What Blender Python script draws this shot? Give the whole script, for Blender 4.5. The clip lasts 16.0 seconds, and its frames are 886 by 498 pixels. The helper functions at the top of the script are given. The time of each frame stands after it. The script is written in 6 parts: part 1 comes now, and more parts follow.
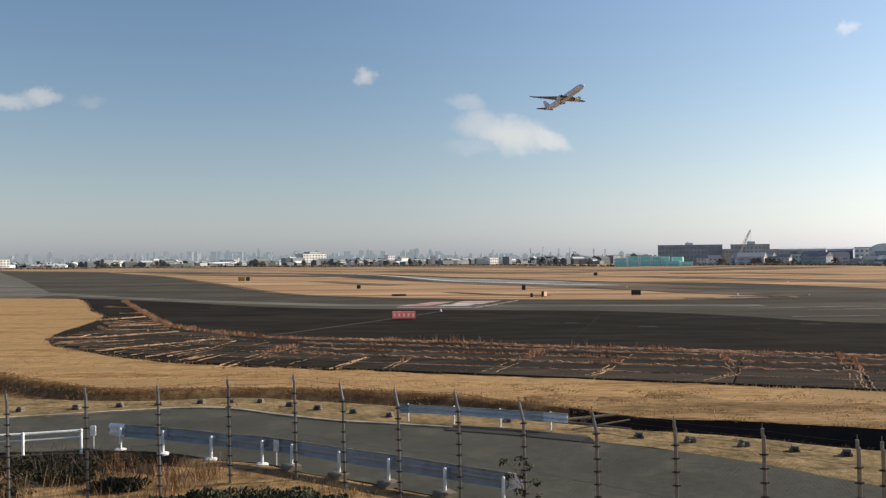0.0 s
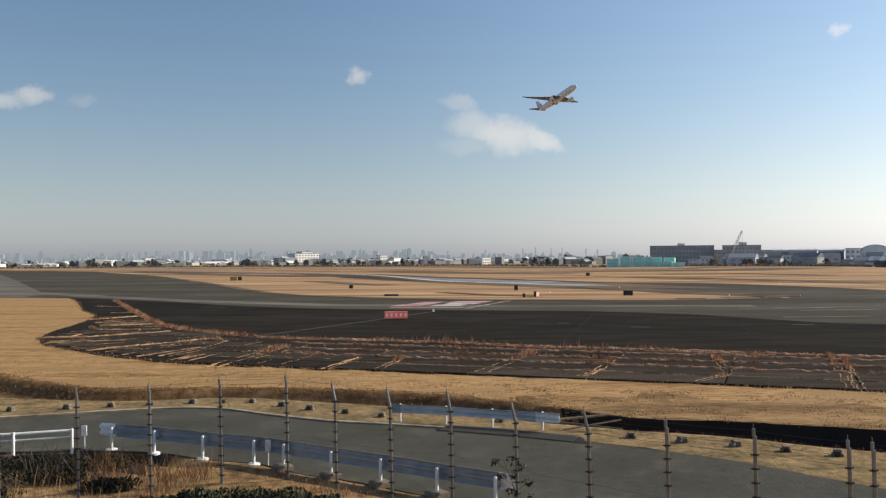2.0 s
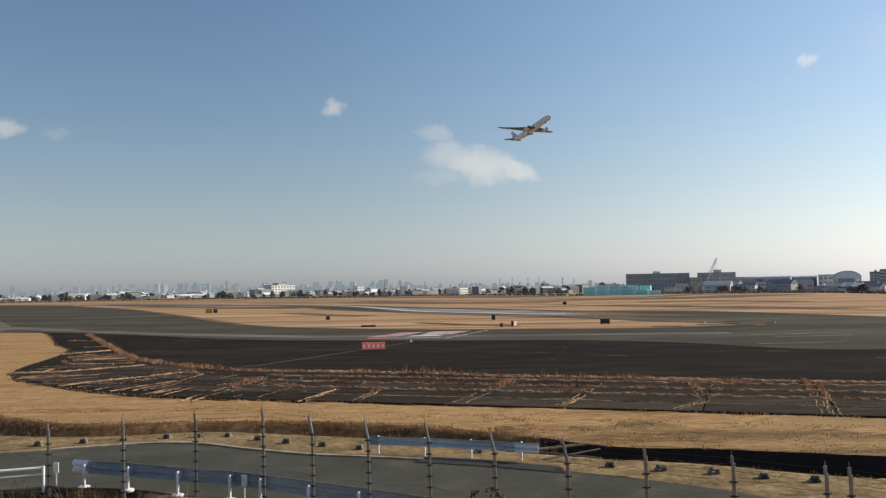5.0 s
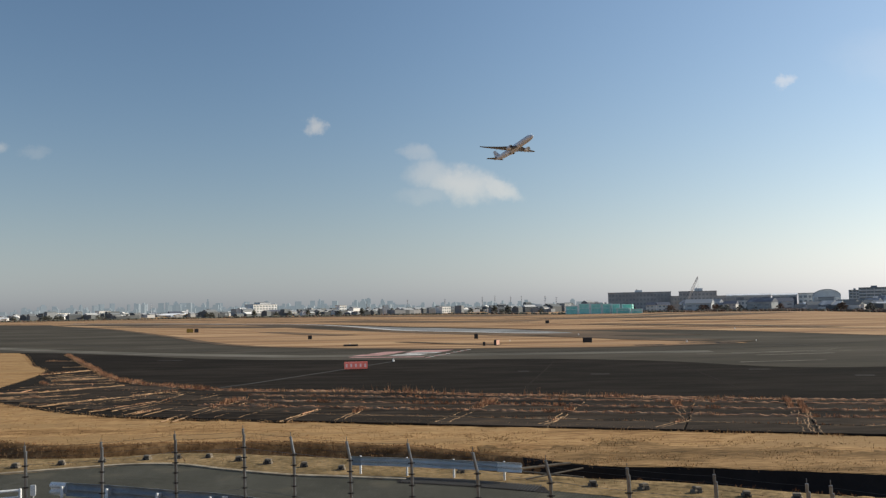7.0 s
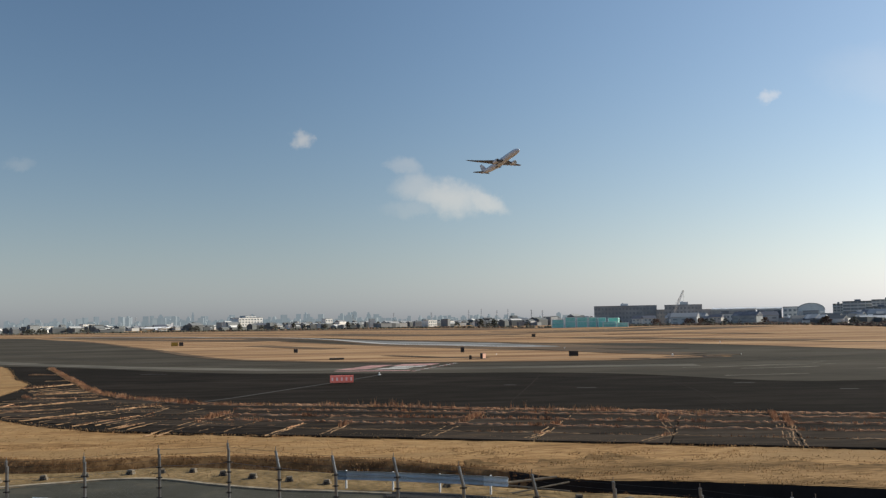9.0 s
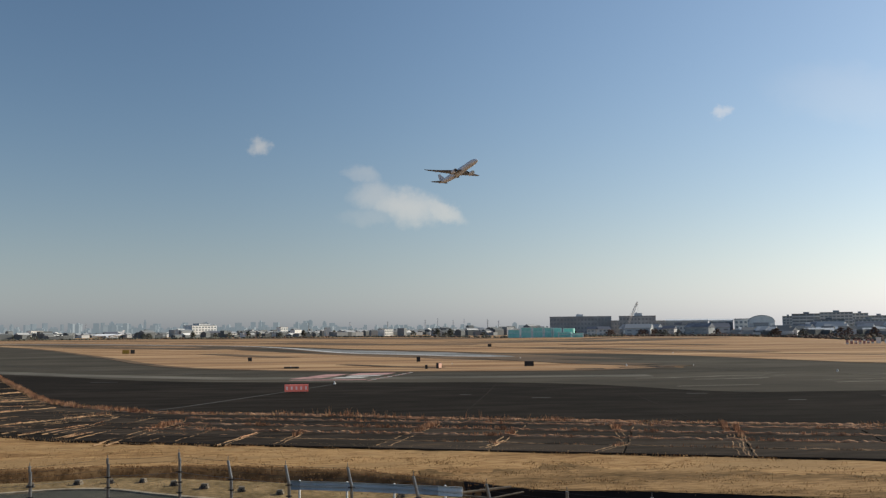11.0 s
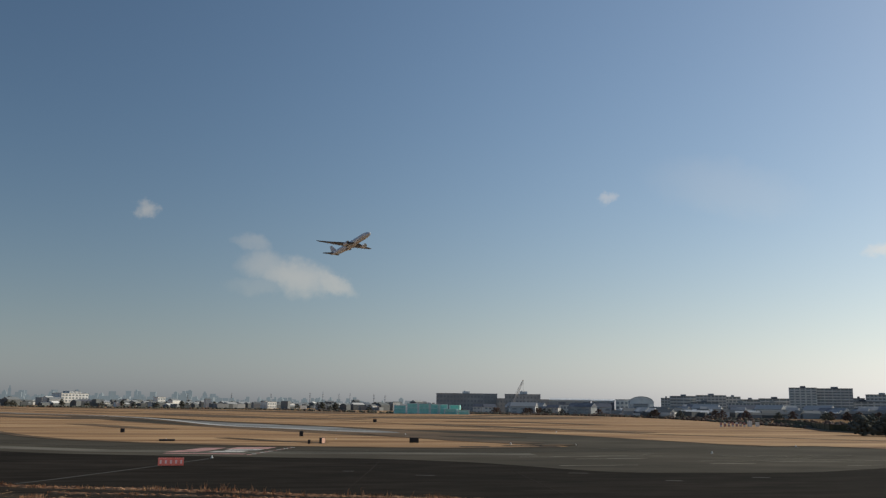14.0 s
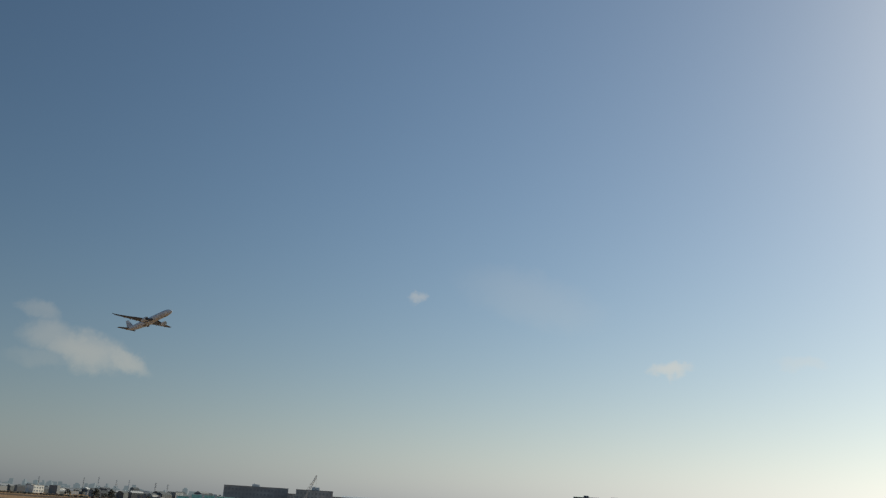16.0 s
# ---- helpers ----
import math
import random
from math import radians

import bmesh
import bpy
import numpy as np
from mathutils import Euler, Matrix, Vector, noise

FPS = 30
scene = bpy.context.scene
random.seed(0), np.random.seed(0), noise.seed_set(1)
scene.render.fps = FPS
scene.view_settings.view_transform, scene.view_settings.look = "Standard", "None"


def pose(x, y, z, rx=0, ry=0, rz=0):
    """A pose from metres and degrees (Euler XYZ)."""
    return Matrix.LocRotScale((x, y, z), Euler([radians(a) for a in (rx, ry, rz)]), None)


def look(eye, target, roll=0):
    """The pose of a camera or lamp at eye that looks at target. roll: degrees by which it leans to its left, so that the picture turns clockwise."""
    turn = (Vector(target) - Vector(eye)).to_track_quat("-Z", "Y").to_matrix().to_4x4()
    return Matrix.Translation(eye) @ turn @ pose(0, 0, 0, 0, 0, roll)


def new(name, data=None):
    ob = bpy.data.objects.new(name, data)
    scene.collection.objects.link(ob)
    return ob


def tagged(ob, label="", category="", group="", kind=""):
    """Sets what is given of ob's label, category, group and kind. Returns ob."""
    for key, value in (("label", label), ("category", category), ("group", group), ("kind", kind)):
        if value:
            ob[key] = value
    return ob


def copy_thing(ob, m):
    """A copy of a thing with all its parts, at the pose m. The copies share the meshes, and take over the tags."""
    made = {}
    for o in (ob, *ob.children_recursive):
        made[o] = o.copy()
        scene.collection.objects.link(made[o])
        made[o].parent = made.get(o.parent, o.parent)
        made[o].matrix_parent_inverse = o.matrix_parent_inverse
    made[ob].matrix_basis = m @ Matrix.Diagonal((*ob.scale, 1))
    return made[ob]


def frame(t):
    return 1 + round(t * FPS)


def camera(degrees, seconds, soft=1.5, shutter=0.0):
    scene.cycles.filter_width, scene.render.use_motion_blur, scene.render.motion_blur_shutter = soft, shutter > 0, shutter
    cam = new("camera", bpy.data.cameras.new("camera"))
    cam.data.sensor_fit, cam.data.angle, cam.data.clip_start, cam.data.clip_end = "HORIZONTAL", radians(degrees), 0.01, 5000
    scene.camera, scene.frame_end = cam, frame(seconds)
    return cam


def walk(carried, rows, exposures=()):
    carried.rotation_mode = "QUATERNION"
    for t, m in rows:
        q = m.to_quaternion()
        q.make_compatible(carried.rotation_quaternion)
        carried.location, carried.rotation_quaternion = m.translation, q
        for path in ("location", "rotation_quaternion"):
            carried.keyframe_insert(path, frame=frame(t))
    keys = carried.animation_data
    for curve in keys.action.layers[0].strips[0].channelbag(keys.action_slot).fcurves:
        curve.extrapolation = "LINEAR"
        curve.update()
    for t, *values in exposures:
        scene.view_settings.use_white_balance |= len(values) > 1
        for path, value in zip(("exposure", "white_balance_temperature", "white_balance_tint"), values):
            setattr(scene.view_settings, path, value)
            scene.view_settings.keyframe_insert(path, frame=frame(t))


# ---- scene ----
cam = camera(52.82, 16.0, soft=1.3)
EYE = (0.0, 0.0, 6.0)
ROWS = [
    (0, -0.000, 0.730, 0.500),
    (0.5, -0.133, 0.671, 0.505),
    (1, -0.230, 0.680, 0.402),
    (1.5, -0.378, 0.745, 0.381),
    (2, -0.482, 0.732, 0.374),
    (2.5, -0.643, 0.831, 0.502),
    (3, -0.796, 1.006, 0.491),
    (3.5, -1.092, 1.311, 0.540),
    (4, -1.402, 1.777, 0.656),
    (6.5, -2.785, 3.599, 1.120),
    (7, -3.067, 3.845, 1.047),
    (7.5, -3.190, 4.132, 0.983),
    (8, -3.308, 4.406, 0.916),
    (10.5, -5.900, 4.972, 0.922),
    (11, -6.736, 5.249, 0.597),
    (11.5, -7.484, 5.814, 0.351),
    (12, -8.232, 6.573, 0.283),
    (12.5, -9.082, 7.444, 0.184),
    (13, -10.299, 8.327, 0.141),
    (13.5, -11.844, 9.101, -0.107),
    (14, -13.975, 10.001, -0.700),
    (14.5, -16.774, 11.035, -1.257),
    (15, -19.953, 12.446, -2.032),
    (15.5, -23.560, 14.466, -2.807),
    (16, -26.961, 16.416, -3.248),
]
EXPOSURES = [(0.0, 0.08, 6450, 7), (4.0, 0.03, 6450, 7), (8.0, -0.18, 6400, 5), (12.5, -0.40, 6400, 5), (14.5, -0.72, 6400, 3), (16.0, -0.84, 6350, 0)]
walk(cam, [(t, pose(*EYE, 90 + p, r, y)) for t, y, p, r in ROWS], EXPOSURES)

# ---- light: low winter sun from ahead and to the side, clear hazy sky ----
SUN_AZ, SUN_EL = 75.0, 29.0


def direction(az, el):
    a, e = radians(az), radians(el)
    return Vector((math.sin(a) * math.cos(e), math.cos(a) * math.cos(e), math.sin(e)))


world = bpy.data.worlds.new("sky")
scene.world = world
world.use_nodes = True
wt = world.node_tree
wt.nodes.clear()
w_out = wt.nodes.new("ShaderNodeOutputWorld")
w_bg = wt.nodes.new("ShaderNodeBackground")
w_bg.inputs["Strength"].default_value = 0.107
w_sky = wt.nodes.new("ShaderNodeTexSky")
w_sky.sky_type = "NISHITA"
w_sky.sun_disc = False
w_sky.sun_elevation, w_sky.sun_rotation = radians(SUN_EL), radians(SUN_AZ)
w_sky.altitude, w_sky.air_density, w_sky.dust_density, w_sky.ozone_density = 20, 1.0, 0.7, 2.4
w_co = wt.nodes.new("ShaderNodeTexCoord")


def wmath(op, a, b=None, c=None):
    n = wt.nodes.new("ShaderNodeMath")
    n.operation = op
    for i, v in enumerate((a, b, c)):
        if v is None:
            continue
        if isinstance(v, (int, float)):
            n.inputs[i].default_value = v
        else:
            wt.links.new(v, n.inputs[i])
    return n.outputs[0]


def wdot(vec, with_vec):
    n = wt.nodes.new("ShaderNodeVectorMath")
    n.operation = "DOT_PRODUCT"
    wt.links.new(vec, n.inputs[0])
    n.inputs[1].default_value = with_vec
    return n.outputs["Value"]


# the sky direction, stirred a little so that the cloud edges fray
w_noise = wt.nodes.new("ShaderNodeTexNoise")
w_noise.inputs["Scale"].default_value = 42.0
w_noise.inputs["Detail"].default_value = 7.0
w_noise.inputs["Roughness"].default_value = 0.62
wt.links.new(w_co.outputs["Generated"], w_noise.inputs["Vector"])
w_sub = wt.nodes.new("ShaderNodeVectorMath")
w_sub.operation = "MULTIPLY_ADD"
wt.links.new(w_noise.outputs["Color"], w_sub.inputs[0])
w_sub.inputs[1].default_value = (0.036, 0.036, 0.030)
wt.links.new(w_co.outputs["Generated"], w_sub.inputs[2])
w_off = wt.nodes.new("ShaderNodeVectorMath")
w_off.operation = "SUBTRACT"
wt.links.new(w_sub.outputs[0], w_off.inputs[0])
w_off.inputs[1].default_value = (0.018, 0.018, 0.015)
CLOUD_DIR = w_off.outputs[0]
# azimuth, elevation, half width, half height, tilt (degrees), density
CLOUDS = [
    (4.4, 8.0, 2.9, 1.25, -10, 0.95), (2.6, 8.6, 2.0, 1.1, 0, 0.62), (6.7, 7.6, 1.9, 0.7, -24, 0.9), (1.6, 9.9, 1.3, 0.6, -14, 0.42),
    (2.2, 7.2, 2.4, 0.6, 0, 0.26), (-5.0, 11.75, 0.8, 0.52, 0, 0.85), (-24.2, 9.75, 1.3, 0.6, 6, 0.8), (-26.2, 9.3, 1.8, 0.6, 0, 0.75),
    (-21.6, 9.6, 0.9, 0.45, 0, 0.22), (24.6, 13.15, 0.7, 0.36, 4, 0.6), (40.8, 9.3, 1.5, 0.5, 6, 0.95), (32.0, 13.4, 5.0, 1.8, -15, 0.16),
    (48.6, 9.6, 1.6, 0.4, 0, 0.35),
]
mask = None
for az, el, hw, hh, tilt, dens in CLOUDS:
    c = direction(az, el)
    right = Vector((math.cos(radians(az)), -math.sin(radians(az)), 0))
    up = right.cross(c)
    r2 = right * math.cos(radians(tilt)) + up * math.sin(radians(tilt))
    u2 = up * math.cos(radians(tilt)) - right * math.sin(radians(tilt))
    r2, u2 = r2 / radians(hw), u2 / radians(hh)
    a = wmath("SUBTRACT", wdot(CLOUD_DIR, r2), c.dot(r2))
    b = wmath("SUBTRACT", wdot(CLOUD_DIR, u2), c.dot(u2))
    d2 = wmath("ADD", wmath("MULTIPLY", a, a), wmath("MULTIPLY", b, b))
    mr = wt.nodes.new("ShaderNodeMapRange")
    mr.interpolation_type = "SMOOTHSTEP"
    wt.links.new(d2, mr.inputs["Value"])
    mr.inputs["From Min"].default_value, mr.inputs["From Max"].default_value = 1.35, -0.25
    mr.inputs["To Min"].default_value, mr.inputs["To Max"].default_value = 0.0, dens * 1.0
    mask = mr.outputs[0] if mask is None else wmath("MAXIMUM", mask, mr.outputs[0])
front = wmath("GREATER_THAN", wdot(w_co.outputs["Generated"], (0, 1, 0)), 0.2)
mask = wmath("MULTIPLY", mask, front)
w_mix = wt.nodes.new("ShaderNodeMix")
w_mix.data_type = "RGBA"
wt.links.new(mask, w_mix.inputs["Factor"])
# even haze that whitens the sky towards the horizon all round
w_up = wmath("ABSOLUTE", wdot(w_co.outputs["Generated"], (0, 0, 1)))
w_haze = wmath("MULTIPLY", wmath("POWER", 2.718, wmath("MULTIPLY", w_up, -10.0)), 0.92)
w_bw = wt.nodes.new("ShaderNodeRGBToBW")
wt.links.new(w_sky.outputs[0], w_bw.inputs[0])
w_grey = wt.nodes.new("ShaderNodeVectorMath")
w_grey.operation = "MULTIPLY"
wt.links.new(w_bw.outputs[0], w_grey.inputs[0])
w_grey.inputs[1].default_value = (0.975, 0.975, 1.065)
w_hz = wt.nodes.new("ShaderNodeMix")
w_hz.data_type = "RGBA"
wt.links.new(w_haze, w_hz.inputs["Factor"])
wt.links.new(w_sky.outputs[0], w_hz.inputs["A"])
wt.links.new(w_grey.outputs[0], w_hz.inputs["B"])
wt.links.new(w_hz.outputs["Result"], w_mix.inputs["A"])
w_cl = wt.nodes.new("ShaderNodeVectorMath")
w_cl.operation = "MULTIPLY_ADD"
wt.links.new(w_sky.outputs[0], w_cl.inputs[0])
w_cl.inputs[1].default_value = (0.5, 0.5, 0.5)
w_cl.inputs[2].default_value = (4.7, 4.0, 3.4)
wt.links.new(w_cl.outputs[0], w_mix.inputs["B"])
# broad glow of the winter haze round the sun
w_glow = wt.nodes.new("ShaderNodeMapRange")
w_glow.interpolation_type = "SMOOTHSTEP"
wt.links.new(wdot(w_co.outputs["Generated"], direction(SUN_AZ, SUN_EL)), w_glow.inputs["Value"])
w_glow.inputs["From Min"].default_value, w_glow.inputs["From Max"].default_value = 0.12, 0.88
w_warm = wt.nodes.new("ShaderNodeMix")
w_warm.data_type = "RGBA"
w_warm.inputs["A"].default_value, w_warm.inputs["B"].default_value = (0.93, 0.95, 0.97, 1), (1.40, 1.34, 1.30, 1)
wt.links.new(w_glow.outputs[0], w_warm.inputs["Factor"])
w_lit = wt.nodes.new("ShaderNodeVectorMath")
w_lit.operation = "MULTIPLY"
wt.links.new(w_mix.outputs["Result"], w_lit.inputs[0])
wt.links.new(w_warm.outputs["Result"], w_lit.inputs[1])
wt.links.new(w_lit.outputs[0], w_bg.inputs["Color"])
wt.links.new(w_bg.outputs[0], w_out.inputs["Surface"])

sun_data = bpy.data.lights.new("sun", "SUN")
sun_data.energy, sun_data.angle, sun_data.color = 5.5, radians(0.6), (1.0, 0.88, 0.72)
sun = new("sun", sun_data)
sun.matrix_world = look(direction(SUN_AZ, SUN_EL) * 100, (0, 0, 0))


# ---- materials ----
def material(name, color, rough=0.8, metal=0.0, dark=None, light=None, scale=1.0, coarse=0.05, bump=0.0, bump_scale=20.0,
             stretch=None, turn=0.0, island=0.0, mottle=0.5, emit=None, spec=0.5, spread=0.13, patch=None):
    """Noise at two scales drives the colour between a dark and a light tone, in metres of the place."""
    m = bpy.data.materials.new(name)
    m.use_nodes = True
    nt = m.node_tree
    bs = nt.nodes["Principled BSDF"]
    bs.inputs["Roughness"].default_value, bs.inputs["Metallic"].default_value = rough, metal
    bs.inputs["Specular IOR Level"].default_value = spec
    dark = dark or tuple(c * 0.72 for c in color)
    light = light or tuple(min(1, c * 1.25) for c in color)
    geo = nt.nodes.new("ShaderNodeNewGeometry")
    mp = nt.nodes.new("ShaderNodeMapping")
    mp.inputs["Rotation"].default_value = (0, 0, radians(turn))
    mp.inputs["Scale"].default_value = stretch or (1, 1, 1)
    nt.links.new(geo.outputs["Position"], mp.inputs["Vector"])

    def tex(sc, detail):
        n = nt.nodes.new("ShaderNodeTexNoise")
        n.inputs["Scale"].default_value, n.inputs["Detail"].default_value, n.inputs["Roughness"].default_value = sc, detail, 0.6
        nt.links.new(mp.outputs[0], n.inputs["Vector"])
        return n.outputs["Fac"]

    fine, big = tex(scale, 6), tex(coarse, 4)
    mixn = nt.nodes.new("ShaderNodeMix")
    mixn.inputs["Factor"].default_value = mottle
    nt.links.new(fine, mixn.inputs["A"])
    nt.links.new(big, mixn.inputs["B"])
    val = mixn.outputs["Result"]
    if island:
        info = nt.nodes.new("ShaderNodeObjectInfo")
        mul = nt.nodes.new("ShaderNodeMath")
        mul.operation = "MULTIPLY_ADD"
        nt.links.new(info.outputs["Random"], mul.inputs[0])
        mul.inputs[1].default_value = island
        nt.links.new(val, mul.inputs[2])
        sub = nt.nodes.new("ShaderNodeMath")
        sub.operation = "SUBTRACT"
        nt.links.new(mul.outputs[0], sub.inputs[0])
        sub.inputs[1].default_value = island / 2
        val = sub.outputs[0]
    ramp = nt.nodes.new("ShaderNodeValToRGB")
    e = ramp.color_ramp.elements
    e[0].position, e[0].color = 0.5 - spread, (*dark, 1)
    e[1].position, e[1].color = 0.5 + spread, (*light, 1)
    mid = ramp.color_ramp.elements.new(0.5)
    mid.color = (*color, 1)
    nt.links.new(val, ramp.inputs["Fac"])
    tone = ramp.outputs["Color"]
    if patch:
        # a second growth or stain in patches: colour, size in 1/m, share
        edge = nt.nodes.new("ShaderNodeMapRange")
        edge.interpolation_type = "SMOOTHSTEP"
        nt.links.new(tex(patch[1], 5), edge.inputs["Value"])
        edge.inputs["From Min"].default_value, edge.inputs["From Max"].default_value = 0.62 - patch[2] * 0.3, 0.74 - patch[2] * 0.3
        edge.inputs["To Max"].default_value = patch[3] if len(patch) > 3 else 0.8
        pm = nt.nodes.new("ShaderNodeMix")
        pm.data_type = "RGBA"
        nt.links.new(edge.outputs[0], pm.inputs["Factor"])
        nt.links.new(tone, pm.inputs["A"])
        pm.inputs["B"].default_value = (*patch[0], 1)
        tone = pm.outputs["Result"]
    nt.links.new(tone, bs.inputs["Base Color"])
    if bump:
        bn = nt.nodes.new("ShaderNodeBump")
        bn.inputs["Strength"].default_value, bn.inputs["Distance"].default_value = min(1.0, bump), 0.03
        nt.links.new(tex(bump_scale, 4), bn.inputs["Height"])
        nt.links.new(bn.outputs[0], bs.inputs["Normal"])
    if emit:
        bs.inputs["Emission Color"].default_value = (*emit[0], 1)
        bs.inputs["Emission Strength"].default_value = emit[1]
    return m


DRY_GRASS = material("dry_grass", (0.375, 0.228, 0.10), 0.95, dark=(0.20, 0.110, 0.045), light=(0.51, 0.335, 0.16), scale=3.2, coarse=0.22,
                     bump=1.0, bump_scale=9.0, stretch=(0.3, 1.6, 1), turn=21, spec=0.1, spread=0.10, patch=((0.20, 0.122, 0.055), 0.22, 0.45, 0.6))
FAR_GRASS = material("mown_dry_grass", (0.37, 0.225, 0.115), 0.95, dark=(0.185, 0.10, 0.05), light=(0.50, 0.335, 0.19), scale=0.3, coarse=0.035,
                     bump=0.5, bump_scale=2.0, stretch=(0.12, 1.6, 1), turn=14, spec=0.1, spread=0.09, patch=((0.19, 0.112, 0.066), 0.04, 0.4, 0.6))
TUFT = material("straw_tuft", (0.40, 0.215, 0.12), 0.9, dark=(0.22, 0.105, 0.055), light=(0.56, 0.34, 0.20), scale=2.0, coarse=0.2, spec=0.15)
JOINT = material("joint_straw", (0.29, 0.185, 0.105), 0.9, dark=(0.15, 0.092, 0.052), light=(0.46, 0.30, 0.175), scale=2.5, coarse=0.3, spec=0.1)
OLIVE = material("olive_rough_grass", (0.215, 0.132, 0.060), 0.95, dark=(0.10, 0.064, 0.03), light=(0.36, 0.228, 0.11), scale=3.0, coarse=0.25, bump=1.0, bump_scale=8, stretch=(0.35, 1.4, 1), turn=21, spec=0.05, spread=0.10)
STRAW = material("pale_straw", (0.50, 0.31, 0.155), 0.9, scale=4.0, coarse=0.3, spec=0.1)
VERGE = material("olive_dry_verge", (0.215, 0.152, 0.075), 0.95, dark=(0.085, 0.062, 0.03), light=(0.36, 0.25, 0.13), scale=3.5, coarse=0.6, bump=1.0, bump_scale=8, spec=0.05)
BROWN = material("brown_rough_grass", (0.17, 0.098, 0.045), 0.95, dark=(0.085, 0.048, 0.022), light=(0.28, 0.17, 0.08), scale=2.5, coarse=0.5, bump=0.9, bump_scale=6, spec=0.05)
# mottled soil brown, with some of the foreground shadow in its tone
SOIL = material("brown_bank_soil", (0.25, 0.155, 0.07), 0.95, dark=(0.08, 0.05, 0.025), light=(0.42, 0.27, 0.13), scale=2.2, coarse=0.5, bump=0.8, bump_scale=7, spec=0.1)
WEED = material("dry_weed", (0.25, 0.135, 0.065), 0.9, dark=(0.12, 0.065, 0.03), light=(0.42, 0.25, 0.125), scale=3.0, coarse=0.4, spec=0.1)
OLD_ASPHALT = material("old_dark_asphalt", (0.035, 0.028, 0.022), 1.0, dark=(0.019, 0.0155, 0.013), light=(0.068, 0.053, 0.041), scale=0.9,
                       coarse=0.06, bump=0.4, bump_scale=14, stretch=(0.3, 1.5, 1), turn=21, island=0.18, spec=0.03, patch=((0.11, 0.072, 0.042), 0.8, 0.15, 0.6))
BLACKTOP = material("blast_pad_asphalt", (0.0205, 0.0175, 0.0145), 1.0, dark=(0.0115, 0.010, 0.0088), light=(0.036, 0.030, 0.025), scale=0.35,
                    coarse=0.03, bump=0.3, bump_scale=12, stretch=(0.4, 1.4, 1), turn=21, spec=0.02)
TAXI = material("worn_taxiway_asphalt", (0.067, 0.059, 0.046), 1.0, dark=(0.030, 0.027, 0.022), light=(0.120, 0.107, 0.085), scale=0.22,
                coarse=0.03, bump=0.25, bump_scale=10, stretch=(0.5, 1.2, 1), turn=21, spec=0.05, spread=0.2, mottle=0.7)
STREAK = material("pale_worn_streak", (0.13, 0.12, 0.10), 0.95, dark=(0.06, 0.055, 0.045), light=(0.20, 0.185, 0.155), scale=0.3, coarse=0.06, stretch=(0.3, 1.6, 1), turn=5, spec=0.05)
DUST_STREAK = material("dusty_pale_streak", (0.19, 0.172, 0.14), 0.95, dark=(0.08, 0.072, 0.06), light=(0.30, 0.275, 0.23), scale=0.6, coarse=0.15, stretch=(0.3, 1.6, 1), turn=5, spec=0.05)
# pale streaks put the runway's broken sheen into the base colour
RUNWAY = material("runway_sheen_concrete", (0.17, 0.17, 0.16), 0.75, dark=(0.07, 0.068, 0.062), light=(0.36, 0.36, 0.355), scale=0.12, coarse=0.05,
                  bump=0.2, bump_scale=6, stretch=(0.3, 1.6, 1), turn=21, spec=0.4)
ROAD = material("service_road_asphalt", (0.069, 0.068, 0.056), 0.95, dark=(0.054, 0.053, 0.044), light=(0.088, 0.086, 0.072), scale=3.0,
                coarse=0.25, bump=0.3, bump_scale=25, spec=0.03, patch=((0.13, 0.115, 0.085), 0.5, 0.2, 0.4))
# near-black for drains; ditch and gutter shade is put into it too
DARK_HOLLOW = material("dark_hollow", (0.020, 0.018, 0.017), 0.9, scale=2.0, coarse=0.2, bump=0.5, bump_scale=6, spec=0.15)
CONCRETE = material("weathered_concrete", (0.19, 0.16, 0.122), 0.9, scale=6.0, coarse=0.6, bump=0.4, bump_scale=25, spec=0.2)
PALE_KERB = material("pale_edging", (0.34, 0.28, 0.20), 0.9, scale=3.0, coarse=0.5, dark=(0.19, 0.15, 0.10), light=(0.46, 0.39, 0.29), bump=0.4, bump_scale=20, spec=0.2)
STEEL = material("galvanised_steel", (0.17, 0.18, 0.19), 0.38, 0.55, scale=8.0, coarse=0.8, bump=0.1, bump_scale=60)
DARK_STEEL = material("blackened_clamp", (0.03, 0.03, 0.032), 0.6, 0.4, scale=9.0)
WHITE_PAINT = material("white_painted_steel", (0.78, 0.78, 0.76), 0.45, scale=7.0, coarse=0.9, dark=(0.6, 0.59, 0.56), light=(0.86, 0.86, 0.85))
RAIL_BLUE = material("blue_grey_rail", (0.27, 0.315, 0.35), 0.55, 0.1, scale=2.5, coarse=0.4, dark=(0.21, 0.25, 0.285), light=(0.37, 0.41, 0.45))
RAIL_PALE = material("pale_grey_rail", (0.54, 0.56, 0.57), 0.55, 0.05, scale=2.5, coarse=0.4, dark=(0.44, 0.46, 0.47), light=(0.64, 0.66, 0.67))
TRODDEN = material("trodden_pale_grass", (0.47, 0.31, 0.155), 0.95, scale=1.5, coarse=0.2, dark=(0.36, 0.22, 0.10), light=(0.55, 0.38, 0.20), spec=0.05)
RED_SIGN = material("lit_red_sign_face", (0.78, 0.19, 0.14), 0.5, scale=3.0, coarse=0.4, dark=(0.66, 0.14, 0.10), light=(0.84, 0.25, 0.20), emit=((0.8, 0.19, 0.15), 0.2))
PALE_BAR = material("lit_white_legend", (0.88, 0.62, 0.56), 0.5, scale=5.0, emit=((0.85, 0.45, 0.40), 0.2))
